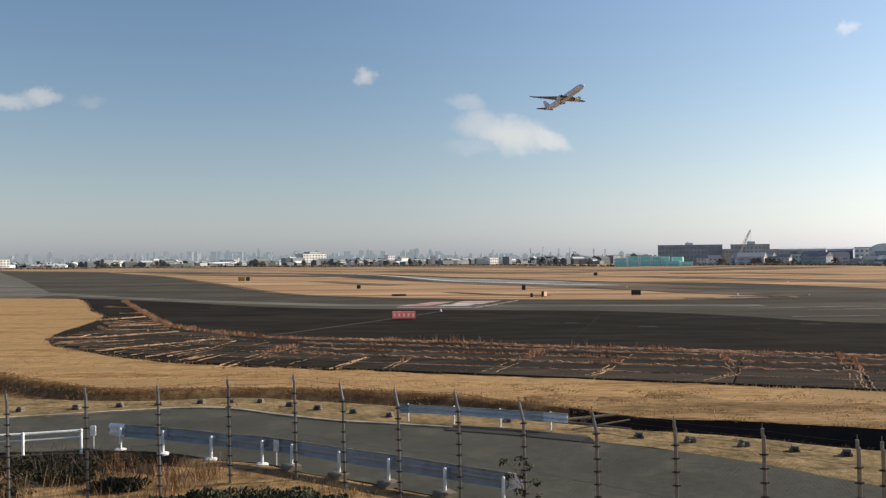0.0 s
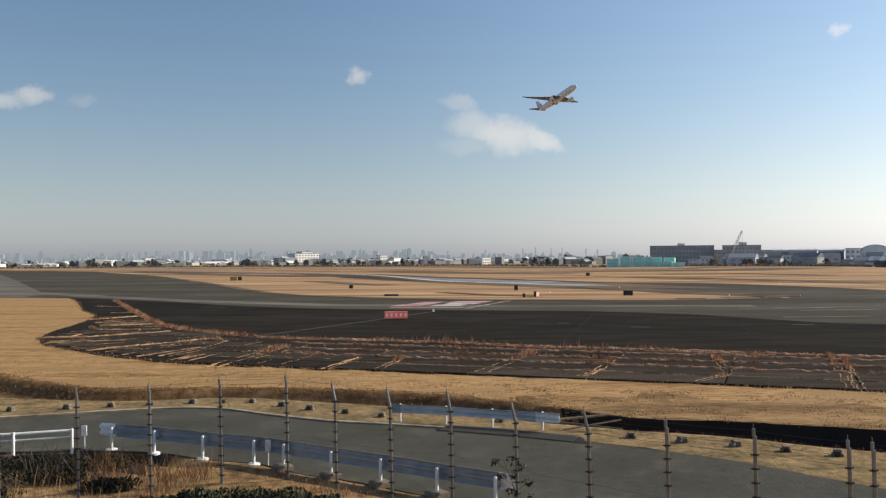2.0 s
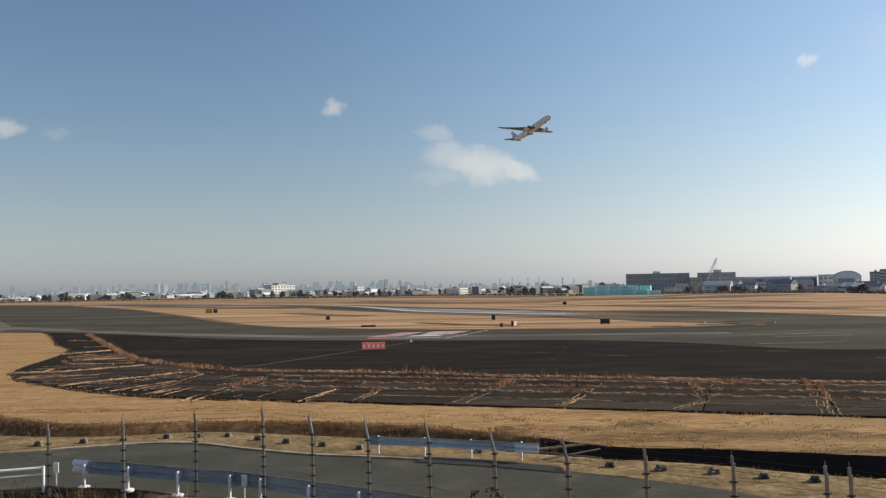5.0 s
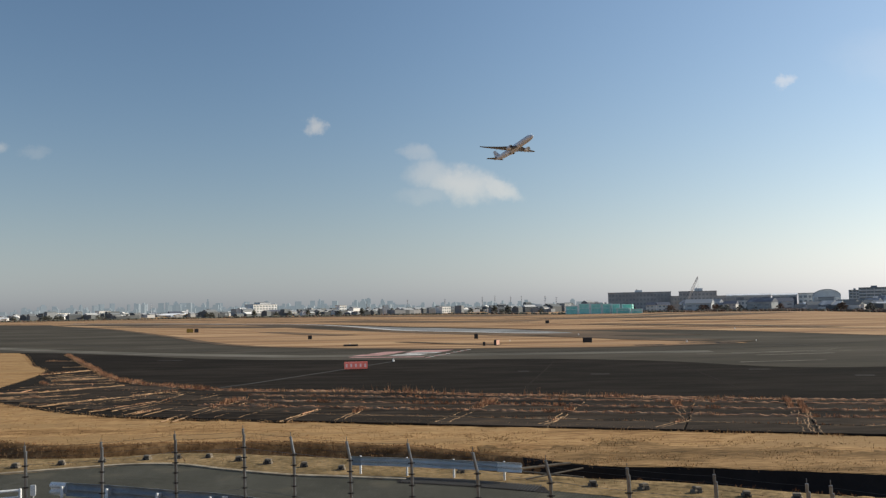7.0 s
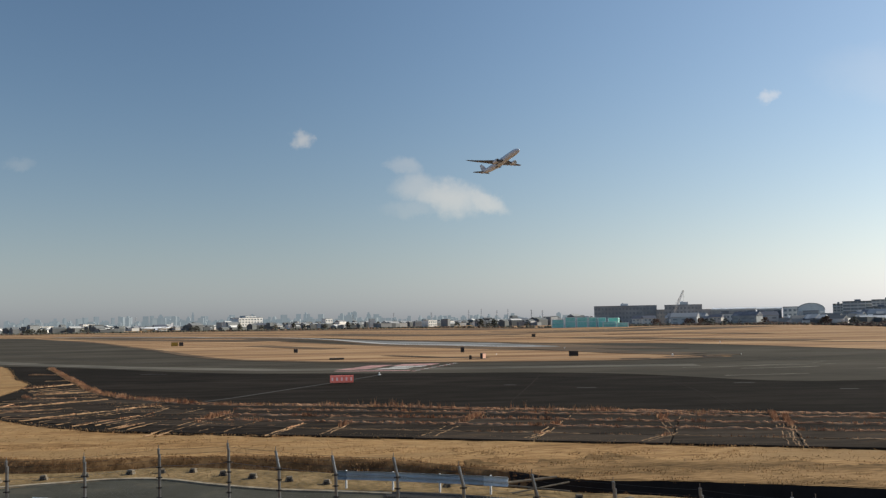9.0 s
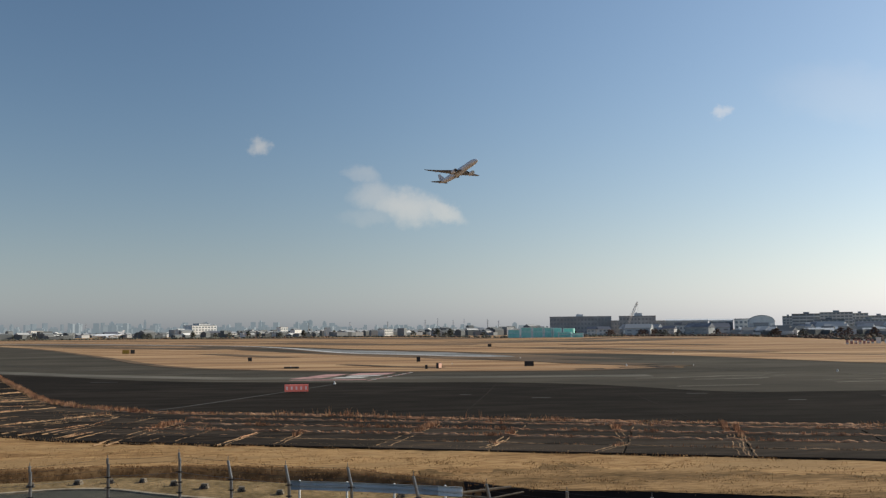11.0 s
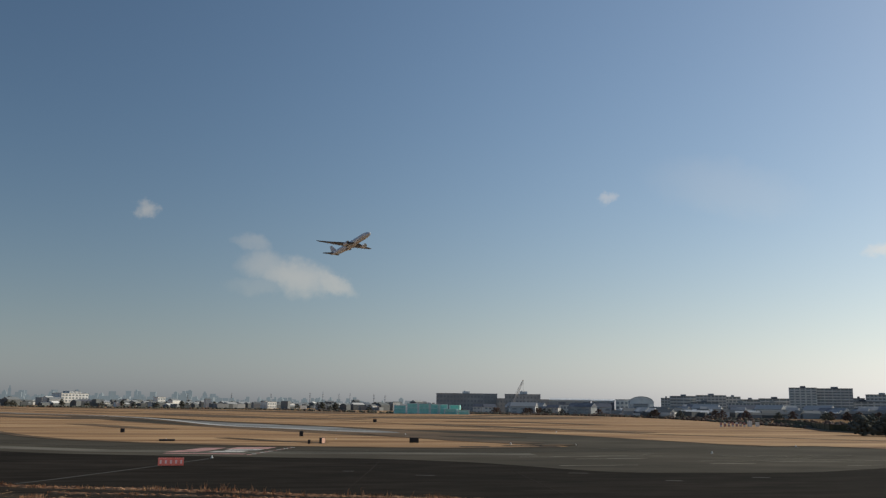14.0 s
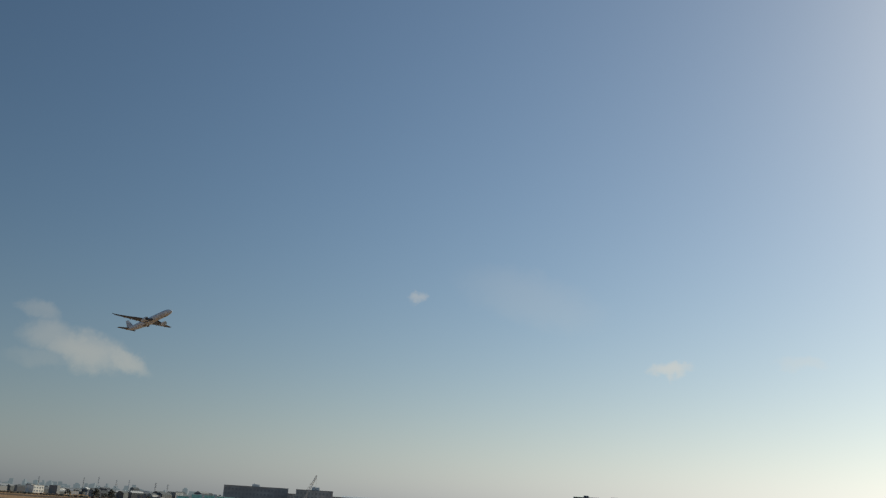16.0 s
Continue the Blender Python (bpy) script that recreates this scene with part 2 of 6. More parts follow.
RED_PAINT = material("worn_red_paint", (0.47, 0.25, 0.225), 0.8, scale=1.2, coarse=0.2, dark=(0.28, 0.15, 0.135), light=(0.58, 0.36, 0.33))
WHITE_LINE = material("worn_white_paint", (0.55, 0.53, 0.50), 0.8, scale=1.4, coarse=0.2, dark=(0.32, 0.30, 0.28), light=(0.66, 0.64, 0.61))
TRACK = material("dark_track", (0.125, 0.088, 0.058), 0.95, dark=(0.06, 0.044, 0.03), light=(0.23, 0.15, 0.09), scale=0.1, coarse=0.02, stretch=(0.3, 1.6, 1), turn=21, spec=0.1)
GHOST_LINE = material("worn_away_line", (0.031, 0.026, 0.022), 0.95, scale=0.8, coarse=0.1, spec=0.02)
FAINT_LINE = material("faded_line_paint", (0.036, 0.031, 0.026), 0.95, scale=0.8, coarse=0.1)
BLACK_BOX = material("black_sign_back", (0.022, 0.022, 0.024), 0.6, scale=4.0)
YELLOW = material("yellow_sign_face", (0.42, 0.28, 0.04), 0.5, scale=4.0)
ORANGE = material("orange_box_paint", (0.88, 0.52, 0.38), 0.55, scale=4.0)
TEAL = material("teal_tarpaulin", (0.36, 0.80, 0.70), 0.5, scale=0.5, coarse=0.05, dark=(0.27, 0.68, 0.59), light=(0.46, 0.86, 0.77))
TEAL_TRIM = material("pale_teal_frame", (0.78, 0.90, 0.86), 0.5, scale=0.6)
HEDGE = material("evergreen_leaf", (0.034, 0.040, 0.017), 0.7, dark=(0.013, 0.017, 0.008), light=(0.085, 0.078, 0.03), scale=3.0, coarse=0.5, spec=0.3)
DULL_LEAF = material("dull_bramble_leaf", (0.030, 0.030, 0.017), 0.8, dark=(0.014, 0.015, 0.010), light=(0.075, 0.055, 0.028), scale=2.5, coarse=0.4, spec=0.1)
FAR_LEAF = material("far_foliage", (0.11, 0.11, 0.09), 0.9, dark=(0.07, 0.073, 0.06), light=(0.15, 0.145, 0.115), scale=0.25, coarse=0.03, spec=0.1)
RUST_LEAF = material("rusty_scrub", (0.13, 0.09, 0.072), 0.9, dark=(0.08, 0.057, 0.047), light=(0.18, 0.125, 0.10), scale=0.3, coarse=0.03, spec=0.1)
BARK = material("bark", (0.09, 0.065, 0.045), 0.9, scale=5.0)
GREY_WALL = material("grey_cladding", (0.43, 0.455, 0.47), 0.8, scale=0.15, coarse=0.02, island=0.4)
TOWN = material("town_render", (0.24, 0.25, 0.26), 0.8, dark=(0.12, 0.13, 0.135), light=(0.78, 0.77, 0.75), scale=0.05, coarse=0.02, mottle=0.5)
PALE_WALL = material("pale_render", (0.55, 0.54, 0.52), 0.8, scale=0.15, coarse=0.02, island=0.5, dark=(0.36, 0.36, 0.36), light=(0.74, 0.73, 0.70))
FLAT_WALL = material("painted_flat_concrete", (0.72, 0.71, 0.70), 0.8, scale=0.15, coarse=0.02, dark=(0.58, 0.58, 0.58), light=(0.80, 0.79, 0.77))
WHITE_WALL = material("white_cladding", (0.80, 0.79, 0.76), 0.7, scale=0.12, coarse=0.02)
ROOF = material("dull_metal_roof", (0.22, 0.24, 0.27), 0.6, 0.2, scale=0.2, coarse=0.03, island=0.5, dark=(0.12, 0.13, 0.16), light=(0.36, 0.37, 0.38))
WHITE_ROOF = material("white_metal_roof", (0.70, 0.71, 0.72), 0.5, 0.1, scale=0.2, coarse=0.03)
GLASS = material("dark_window_glass", (0.24, 0.27, 0.29), 0.3, scale=0.5, spec=0.8)
CRANE_PAINT = material("pale_crane_paint", (0.62, 0.60, 0.58), 0.5, scale=1.0)
PLANE_WHITE = material("aircraft_white", (0.70, 0.73, 0.78), 0.35, scale=0.2, coarse=0.05, dark=(0.62, 0.65, 0.71), light=(0.76, 0.79, 0.84))
PLANE_GREY = material("aircraft_wing_grey", (0.10, 0.118, 0.15), 0.4, 0.1, scale=0.3, coarse=0.06)
PLANE_DARK = material("engine_inlet_dark", (0.02, 0.02, 0.022), 0.5, scale=1.0)
PLANE_TAIL = material("tail_fin_paint", (0.62, 0.62, 0.64), 0.4, scale=0.25, coarse=0.2, dark=(0.42, 0.43, 0.50), light=(0.76, 0.76, 0.78))
# distance haze put into the skyline's colour as a blue-grey emission
SKYLINE = material("skyline_haze_glow", (0.12, 0.13, 0.14), 1.0, scale=0.02, coarse=0.004, emit=((0.325, 0.375, 0.41), 0.66), spec=0.0)


# ---- mesh helpers ----
class Geo:
    """Collects vertices and faces of one mesh."""

    def __init__(self):
        self.v, self.f = [], []

    def add(self, verts, faces):
        n = len(self.v)
        self.v += [tuple(p) for p in verts]
        self.f += [tuple(i + n for i in q) for q in faces]
        return self

    def box(self, x0, x1, y0, y1, z0, z1, bevel=0.0, m=None):
        b = bevel
        if b:
            vs = []
            for z, k in ((z0, b), (z0 + b, 0), (z1 - b, 0), (z1, b)):
                vs += [(x0 + k, y0 + k, z), (x1 - k, y0 + k, z), (x1 - k, y1 - k, z), (x0 + k, y1 - k, z)]
            fs = [(3, 2, 1, 0), (12, 13, 14, 15)]
            for r in range(3):
                for i in range(4):
                    j = (i + 1) % 4
                    fs.append((4 * r + i, 4 * r + j, 4 * r + 4 + j, 4 * r + 4 + i))
        else:
            vs = [(x, y, z) for z in (z0, z1) for x, y in ((x0, y0), (x1, y0), (x1, y1), (x0, y1))]
            fs = [(3, 2, 1, 0), (4, 5, 6, 7)] + [(i, (i + 1) % 4, (i + 1) % 4 + 4, i + 4) for i in range(4)]
        if m is not None:
            vs = [m @ Vector(p) for p in vs]
        return self.add(vs, fs)

    def tube(self, points, radii, sides=8, cap=True):
        rings = []
        pts = [Vector(p) for p in points]
        for i, p in enumerate(pts):
            d = (pts[min(i + 1, len(pts) - 1)] - pts[max(i - 1, 0)]).normalized()
            ref = Vector((0, 0, 1)) if abs(d.z) < 0.9 else Vector((1, 0, 0))
            a = d.cross(ref).normalized()
            b = d.cross(a)
            r = radii[i] if isinstance(radii, (list, tuple)) else radii
            rings.append([p + a * (r * math.cos(2 * math.pi * k / sides)) + b * (r * math.sin(2 * math.pi * k / sides)) for k in range(sides)])
        return self.loft(rings, cap)

    def loft(self, rings, cap=True, closed=True):
        n, vs, fs = len(rings[0]), [p for r in rings for p in r], []
        for r in range(len(rings) - 1):
            for i in range(n if closed else n - 1):
                j = (i + 1) % n
                fs.append((r * n + i, r * n + j, r * n + n + j, r * n + n + i))
        if cap and closed:
            fs += [tuple(range(n))[::-1], tuple((len(rings) - 1) * n + i for i in range(n))]
        return self.add(vs, fs)

    def mesh(self, name, mat, smooth=False):
        me = bpy.data.meshes.new(name)
        me.from_pydata(self.v, [], self.f)
        bm = bmesh.new()
        bm.from_mesh(me)
        if len(bm.faces) < 60000:
            bmesh.ops.recalc_face_normals(bm, faces=bm.faces)
        bm.to_mesh(me)
        bm.free()
        me.materials.append(mat)
        if smooth:
            me.polygons.foreach_set("use_smooth", [True] * len(me.polygons))
            me.set_sharp_from_angle(angle=radians(40))
        return me


def thing(name, label, category, m=None, group="", kind=""):
    ob = new(name)
    ob.empty_display_size = 0.1
    if m is not None:
        ob.matrix_world = m
    return tagged(ob, label, category, group, kind)


def part(name, geo, mat, parent, label="", smooth=False, m=None):
    ob = new(name, geo if isinstance(geo, bpy.types.Mesh) else geo.mesh(name, mat, smooth))
    ob.parent = parent
    if m is not None:
        ob.matrix_local = m
    return tagged(ob, label)


def single(name, geo, mat, label, category, kind="", group="", m=None, smooth=False):
    ob = new(name, geo.mesh(name, mat, smooth))
    if m is not None:
        ob.matrix_world = m
    return tagged(ob, label, category, group, kind)


def curve_y(points):
    """A smooth y over x through a few points of the plan."""
    xs = np.array([p[0] for p in points], float)
    ys = np.array([p[1] for p in points], float)
    d = np.diff(ys) / np.diff(xs)
    t = np.concatenate([[d[0]], (d[1:] * np.diff(xs)[:-1] + d[:-1] * np.diff(xs)[1:]) / (np.diff(xs)[1:] + np.diff(xs)[:-1]), [d[-1]]])

    def f(x):
        x = np.asarray(x, float)
        i = np.clip(np.searchsorted(xs, x) - 1, 0, len(xs) - 2)
        h = xs[i + 1] - xs[i]
        s = np.clip((x - xs[i]) / h, 0, 1)
        y = (ys[i] * (1 + 2 * s) * (1 - s) ** 2 + t[i] * h * s * (1 - s) ** 2 + ys[i + 1] * s * s * (3 - 2 * s) + t[i + 1] * h * s * s * (s - 1))
        y = np.where(x < xs[0], ys[0] + d[0] * (x - xs[0]), y)
        return np.where(x > xs[-1], ys[-1] + d[-1] * (x - xs[-1]), y)
    return f


def sheet(name, near, far, x0, x1, z, mat, label, category, n=120, ragged=0.0):
    """A thin paved or grown sheet between two edges, given as y over x, with a small drop at its rim."""
    xs = np.linspace(x0, x1, n)
    yn, yf = near(xs), far(xs)
    if ragged:
        yn = yn + np.array([noise.noise((x * 0.7, 3.1, z)) * ragged + noise.noise((x * 3.1, 7.7, z)) * ragged * 0.5 for x in xs])
    g = Geo()
    rows = []
    for x, a, b in zip(xs, yn, yf):
        b = max(b, a + 0.02)
        rows.append([(x, a, z - 0.06), (x, a, z), (x, b, z), (x, b, z - 0.06)])
    g.loft(rows, closed=False)
    return single(name, g, mat, label, category, "structure")


def frame_uv(u, v, z=0.0):
    """The airfield's own axes: u along the pavement, v across it."""
    c, s = math.cos(radians(21)), math.sin(radians(21))
    return Vector((u * c + v * s, -u * s + v * c, z))


# ---- ground ----
DITCH_NEAR = curve_y([(-60, 62), (-30, 44.5), (-20, 40.4), (-13, 38.8), (-9.4, 39.4), (-4.5, 38.0), (-0.8, 36.2), (3, 33.3), (6.1, 31.6), (9.4, 30.3), (13.4, 27.9), (40, 15.6)])
DITCH_FAR = curve_y([(-60, 76), (-30, 54), (-24, 48.2), (-15.7, 42.6), (-10.4, 42.4), (-4.9, 41.6), (0.3, 39.4), (4.9, 36.0), (6.9, 33.9), (10.6, 32.7), (15.2, 30.9), (40, 19.5)])
ROAD_NEAR = curve_y([(-60, 34), (-14, 28.4), (-11.5, 28.6), (-8.9, 28.2), (-7, 27.2), (-5.3, 26.5), (-4, 25.4), (-2.9, 24.7), (0, 22.6), (3, 20.4), (8, 16.8), (40, -2)])
ROAD_FAR = curve_y([(-60, 46), (-17, 34.6), (-12.8, 36), (-10.5, 36.6), (-8.9, 36.4), (-6.3, 34.7), (-3.9, 33.3), (-1.8, 32.6), (0.9, 31.6), (3.2, 30.5), (4.9, 29.5), (6.5, 28.4), (8.6, 26.6), (11.4, 23.3), (40, -2)])
PAD_NEAR = curve_y([(-90, 200), (-70, 166), (-61, 149.8), (-45, 114), (-36, 92), (-33, 76), (-30, 68), (-24.5, 61.1), (-18.8, 55.6), (-12.7, 52.2), (-7, 50), (0.4, 48.3), (6.2, 46.1), (11.4, 43.7), (16, 41.4), (20, 39.9), (60, 24.7), (140, -6)])
FENCE_Y = curve_y([(-40, 16), (-10.6, 22.3), (-9, 22.7), (-7.3, 23.2), (-5.8, 24.0), (-4.06, 24.4), (-2.6, 23.3), (-1.15, 22.3), (0.33, 21.3), (1.75, 19.9), (3.14, 18.6), (4.49, 17.4), (5.9, 16.5), (7.16, 15.5), (30, 2)])


def smooth(a, b, x):
    t = np.clip((x - a) / (b - a), 0, 1)
    return t * t * (3 - 2 * t)


def ground_z(x, y):
    x, y = np.asarray(x, float), np.asarray(y, float)
    n, f = DITCH_NEAR(x), DITCH_FAR(x)
    t = (y - n) / (f - n)
    deep = 0.62 + 0.48 * smooth(3.0, 7.5, x)
    steep = 0.72 + 0.16 * smooth(3.0, 7.5, x)
    z = -deep * smooth(0.0, 0.35, t) * (1 - smooth(steep, 1.0, t))
    z = z * smooth(70, 45, np.abs(x))
    # the bank on which the camera stands
    toe = FENCE_Y(np.clip(x, -14, 9)) - 1.6
    d = np.hypot(x, y)
    toe_d = np.maximum(np.hypot(x, toe), 8.0)
    rise = 4.35 * np.clip((toe_d - d) / (toe_d - 3.5), 0, 1)
    behind = 4.35 * smooth(9, -2, y) * smooth(70, 30, np.abs(x))
    bank = np.where(y < toe, np.maximum(rise, behind), 0)
    # a sunken gutter at the road's near edge
    g = np.exp(-((y - ROAD_NEAR(x) + 0.75) / 0.45) ** 2) * smooth(-6.5, -9.5, x) * smooth(-60, -30, x)
    return z + bank - 0.55 * g


def axis(fine0, fine1, step, limit, factor):
    mid = list(np.arange(fine0, fine1 + step / 2, step))
    up, down, s, e = [], [], step, fine1
    while e < limit:
        s *= factor
        e += s
        up.append(e)
    s, e = step, fine0
    while e > -limit:
        s *= factor
        e -= s
        down.append(e)
    return np.array(down[::-1] + mid + up)


gx, gy = axis(-28, 22, 0.26, 4850, 1.22), axis(13, 50, 0.26, 4850, 1.22)
GX, GY = np.meshgrid(gx, gy)
GZ = ground_z(GX, GY)
def rough_at(x, y):
    return noise.noise((x * 0.5, y * 0.5, 0.0)) * 0.04 + noise.noise((x * 1.9, y * 1.9, 5.0)) * 0.03 - 0.04


rough_z = np.array([[rough_at(x, y) for x in gx] for y in gy])
near_mask = smooth(60, 40, np.abs(GX)) * smooth(75, 50, GY)
GZ = GZ + rough_z * near_mask
LINE_T = (GY - DITCH_NEAR(GX)) / (DITCH_FAR(GX) - DITCH_NEAR(GX))
GZ = GZ - 0.3 * smooth(0.16, 0.26, LINE_T) * smooth(1.02, 0.93, LINE_T) * smooth(5.0, 7.4, GX) * smooth(36, 33, GX)
me = bpy.data.meshes.new("ground")
nx, ny = len(gx), len(gy)
me.from_pydata([(x, y, z) for x, y, z in zip(GX.ravel(), GY.ravel(), GZ.ravel())], [],
               [(j * nx + i, j * nx + i + 1, (j + 1) * nx + i + 1, (j + 1) * nx + i) for j in range(ny - 1) for i in range(nx - 1)])
me.materials.append(DRY_GRASS)
me.polygons.foreach_set("use_smooth", [True] * len(me.polygons))
tagged(new("ground", me), "flat airfield ground of short dry tan grass with a shallow ditch", "ground", kind="structure")

# near-black lining with the ditch's shade painted in, far side of the deep stretch
g = Geo()
rows = []
for x in np.linspace(5.0, 34, 100):
    n, f = float(DITCH_NEAR(x)), float(DITCH_FAR(x))
    row = []
    for t in np.linspace(0.22 + 0.7 * max(0.0, 1 - (x - 5.0) / 2.6), 1.0, 12):
        y = n + (f - n) * t
        row.append((x, y, float(ground_z(x, y)) + 0.05 - 0.02 * (t > 0.98)))
    rows.append(row)
g.loft(rows, closed=False)
single("ditch_lining", g, DARK_HOLLOW, "dark lining of the drainage ditch, its shade put into the colour", "ditch lining", "structure", smooth=True)

BANK_FOOT = curve_y([(-30, 20.5), (-14, 21.6), (-9, 21.4), (-5, 21.6), (-2, 19.8), (2, 17), (6, 13.5)])
g = Geo()
rows = []
for x in np.linspace(-30, 5, 120):
    a, b = float(BANK_FOOT(x)) + noise.noise((x, 0, 0)) * 0.5, float(ROAD_NEAR(x)) - 0.15 + noise.noise((x * 1.7, 4, 0)) * 0.12
    rows.append([(x, a + (b - a) * t, float(ground_z(x, a + (b - a) * t)) + 0.025) for t in np.linspace(0, 1, 16)])
g.loft(rows, closed=False)
single("verge_soil", g, SOIL, "brown soil with trodden straw under the fence, darkened for shade", "soil", "structure", smooth=True)
g = Geo()
rows = []
for x in np.linspace(-24, 30, 190):
    a, b = float(ROAD_FAR(x)) - 0.1, float(DITCH_NEAR(x)) + 0.35
    rows.append([(x, a + (b - a) * t, float(ground_z(x, a + (b - a) * t)) + rough_at(x, a + (b - a) * t) * 0.6 + 0.045) for t in np.linspace(0, 1, 10)])
g.loft(rows, closed=False)
single("verge", g, VERGE, "olive-brown dry verge between road and ditch", "verge", "structure", smooth=True)
# rough grass of the far bank, its shade put into a darker brown
g = Geo()
rows = []
for x in np.linspace(-40, 5.6, 150):
    n, f = float(DITCH_NEAR(x)), float(DITCH_FAR(x))
    lo, hi = 0.42, 1.03 + 0.10 * noise.noise((x * 0.6, 1.0, 0.0)) + 0.05 * noise.noise((x * 2.3, 5.0, 0.0))
    rows.append([(x, n + (f - n) * t, float(ground_z(x, n + (f - n) * t)) + 0.035) for t in np.linspace(lo, hi, 9)])
g.loft(rows, closed=False)
single("ditch_bank", g, BROWN, "rough grass on the far ditch bank, browned for its shade", "bank", "structure", smooth=True)
# damp gutter strip, its shade painted as a near-black colour
g = Geo()
g.loft([[(x, float(ROAD_NEAR(x)) + o, float(ground_z(x, float(ROAD_NEAR(x)) + o)) + 0.045) for o in np.linspace(-2.7, -0.16, 16)] for x in np.linspace(-30, -8.2, 60)], closed=False)
single("gutter", g, DARK_HOLLOW, "damp gutter sunk beside the road, its shade put into the colour", "gutter", "structure", smooth=True)
g = Geo()
rows = []
for x in np.linspace(3.5, 40, 170):
    f, p = float(DITCH_FAR(x)), float(PAD_NEAR(x))
    k = min(1.0, (x - 3.5) / 6)
    hi = (0.16 + 0.42 * k) + 0.16 * noise.noise((x * 0.45, 2.0, 0.0)) + 0.10 * noise.noise((x * 2.1, 8.0, 0.0))
    rows.append([(x, f + (p - f) * t, float(ground_z(x, f + (p - f) * t)) + rough_at(x, f + (p - f) * t) * float(smooth(75, 50, f)) + 0.02) for t in np.linspace(0.04, max(0.08, hi), 9)])
g.loft(rows, closed=False)
single("olive_strip", g, OLIVE, "olive-brown rough grass along the far lip of the ditch", "grass", "structure", smooth=True)
g = Geo()
g.loft([[(x, float(ROAD_FAR(x)) + o, z) for o, z in ((-0.06, -0.02), (-0.06, 0.075), (0.16, 0.085), (0.2, 0.0))] for x in np.linspace(-30, 0.3, 90)], closed=False)
single("kerb", g, PALE_KERB, "pale worn concrete edging along the road", "kerb", "structure")
sheet("road", ROAD_NEAR, ROAD_FAR, -60, 22, 0.02, ROAD, "grey asphalt service road curving along the fence", "road", 260, 0.12)

# ---- airfield pavements ----
PAD_FAR = curve_y([(-90, 178), (-70, 168), (-41.7, 140), (-21, 120), (-6, 114), (8, 110), (20, 106), (33, 105), (60, 104), (140, 104)])
sheet("blast_pad", PAD_NEAR, PAD_FAR, -72, 140, 0.012, BLACKTOP, "wide dark asphalt blast pad", "pavement", 320, 0.5)
TAXI_NEAR = curve_y([(-420, 225), (-160, 172), (-78, 157), (-61, 151), (-41.7, 136), (-21, 116.5), (-6, 110), (8, 105.5), (20, 101.5), (28, 95), (36, 82), (46, 79.5), (56, 79), (70, 84), (82, 87.5), (120, 80), (200, 60)])
TAXI_FAR = curve_y([(-420, 820), (-227, 604), (-128, 525), (-88, 488), (-51, 435), (-20, 377), (3, 316), (20.5, 280), (34, 251), (45.5, 228), (63.6, 215), (75, 192), (86, 142), (102, 133), (109, 118.5), (140, 104), (200, 84)])
sheet("far_field", lambda x: np.minimum(165, TAXI_FAR(x) - 12), lambda x: 0 * x + 1250.0, -900, 620, 0.015, FAR_GRASS, "wide mown field of pale dry grass beyond the taxiways", "grass", 220)
sheet("concrete_apron", lambda x: TAXI_NEAR(x) + 2, curve_y([(-420, 850), (-390, 787), (-136, 292), (-72, 166)]), -420, -73, 0.045, STREAK, "paler worn concrete apron beside the taxiway", "apron", 120)
sheet("taxiway", TAXI_NEAR, TAXI_FAR, -420, 200, 0.03, TAXI, "worn grey asphalt taxiway sweeping past the grass island", "taxiway", 360)
ISLE_NEAR = curve_y([(-260, 690), (-227, 604), (-121, 386), (-57, 234), (-27, 162), (-12.5, 146.5), (1.3, 137.3), (18, 132.1), (34, 129), (46, 132), (53.5, 133.5)])
ISLE_FAR = curve_y([(-260, 692), (-227, 610), (-137, 470), (-80, 440), (-14.4, 270), (15, 206.5), (25.5, 187), (38.4, 166), (47.3, 145), (53.5, 135)])
sheet("grass_island", ISLE_NEAR, ISLE_FAR, -260, 53.5, 0.05, FAR_GRASS, "tapering island of mown dry grass between taxiways", "grass", 300, 0.6)
sheet("runway_shoulder", curve_y([(-200, 560), (-100, 452), (-18.6, 318), (2.7, 232), (17, 208), (28.3, 190), (48, 178), (60, 172)]), curve_y([(-200, 640), (-100, 508), (-18.6, 358), (2.9, 303), (19.3, 271), (32.5, 245), (48, 212), (60, 176)]), -200, 60, 0.06, TRACK, "dark worn shoulder along the runway", "pavement", 120)
g = Geo()
rim_pts = [(240, 358), (211, 302), (198, 273), (180, 238), (175, 203), (173, 176), (190, 130), (1500, 300), (1500, 1500), (470, 1400), (400, 800), (330, 560)]
g.add([(x, y, 0.035) for x, y in rim_pts], [tuple(range(len(rim_pts)))])
single("rough_ground", g, BROWN, "brown rough ground beyond the perimeter fence", "ground", "structure")
RW_NEAR = curve_y([(-230, 640), (-110, 500), (-18.6, 338), (2.7, 250), (17, 226), (28.3, 205), (40, 199)])
RW_FAR = curve_y([(-230, 660), (-110, 520), (-18.6, 352), (2.9, 297), (19.3, 265), (32.5, 239), (40, 205)])
sheet("runway", RW_NEAR, RW_FAR, -230, 40, 0.08, RUNWAY, "pale concrete runway surface with its sheen painted in", "runway", 160)
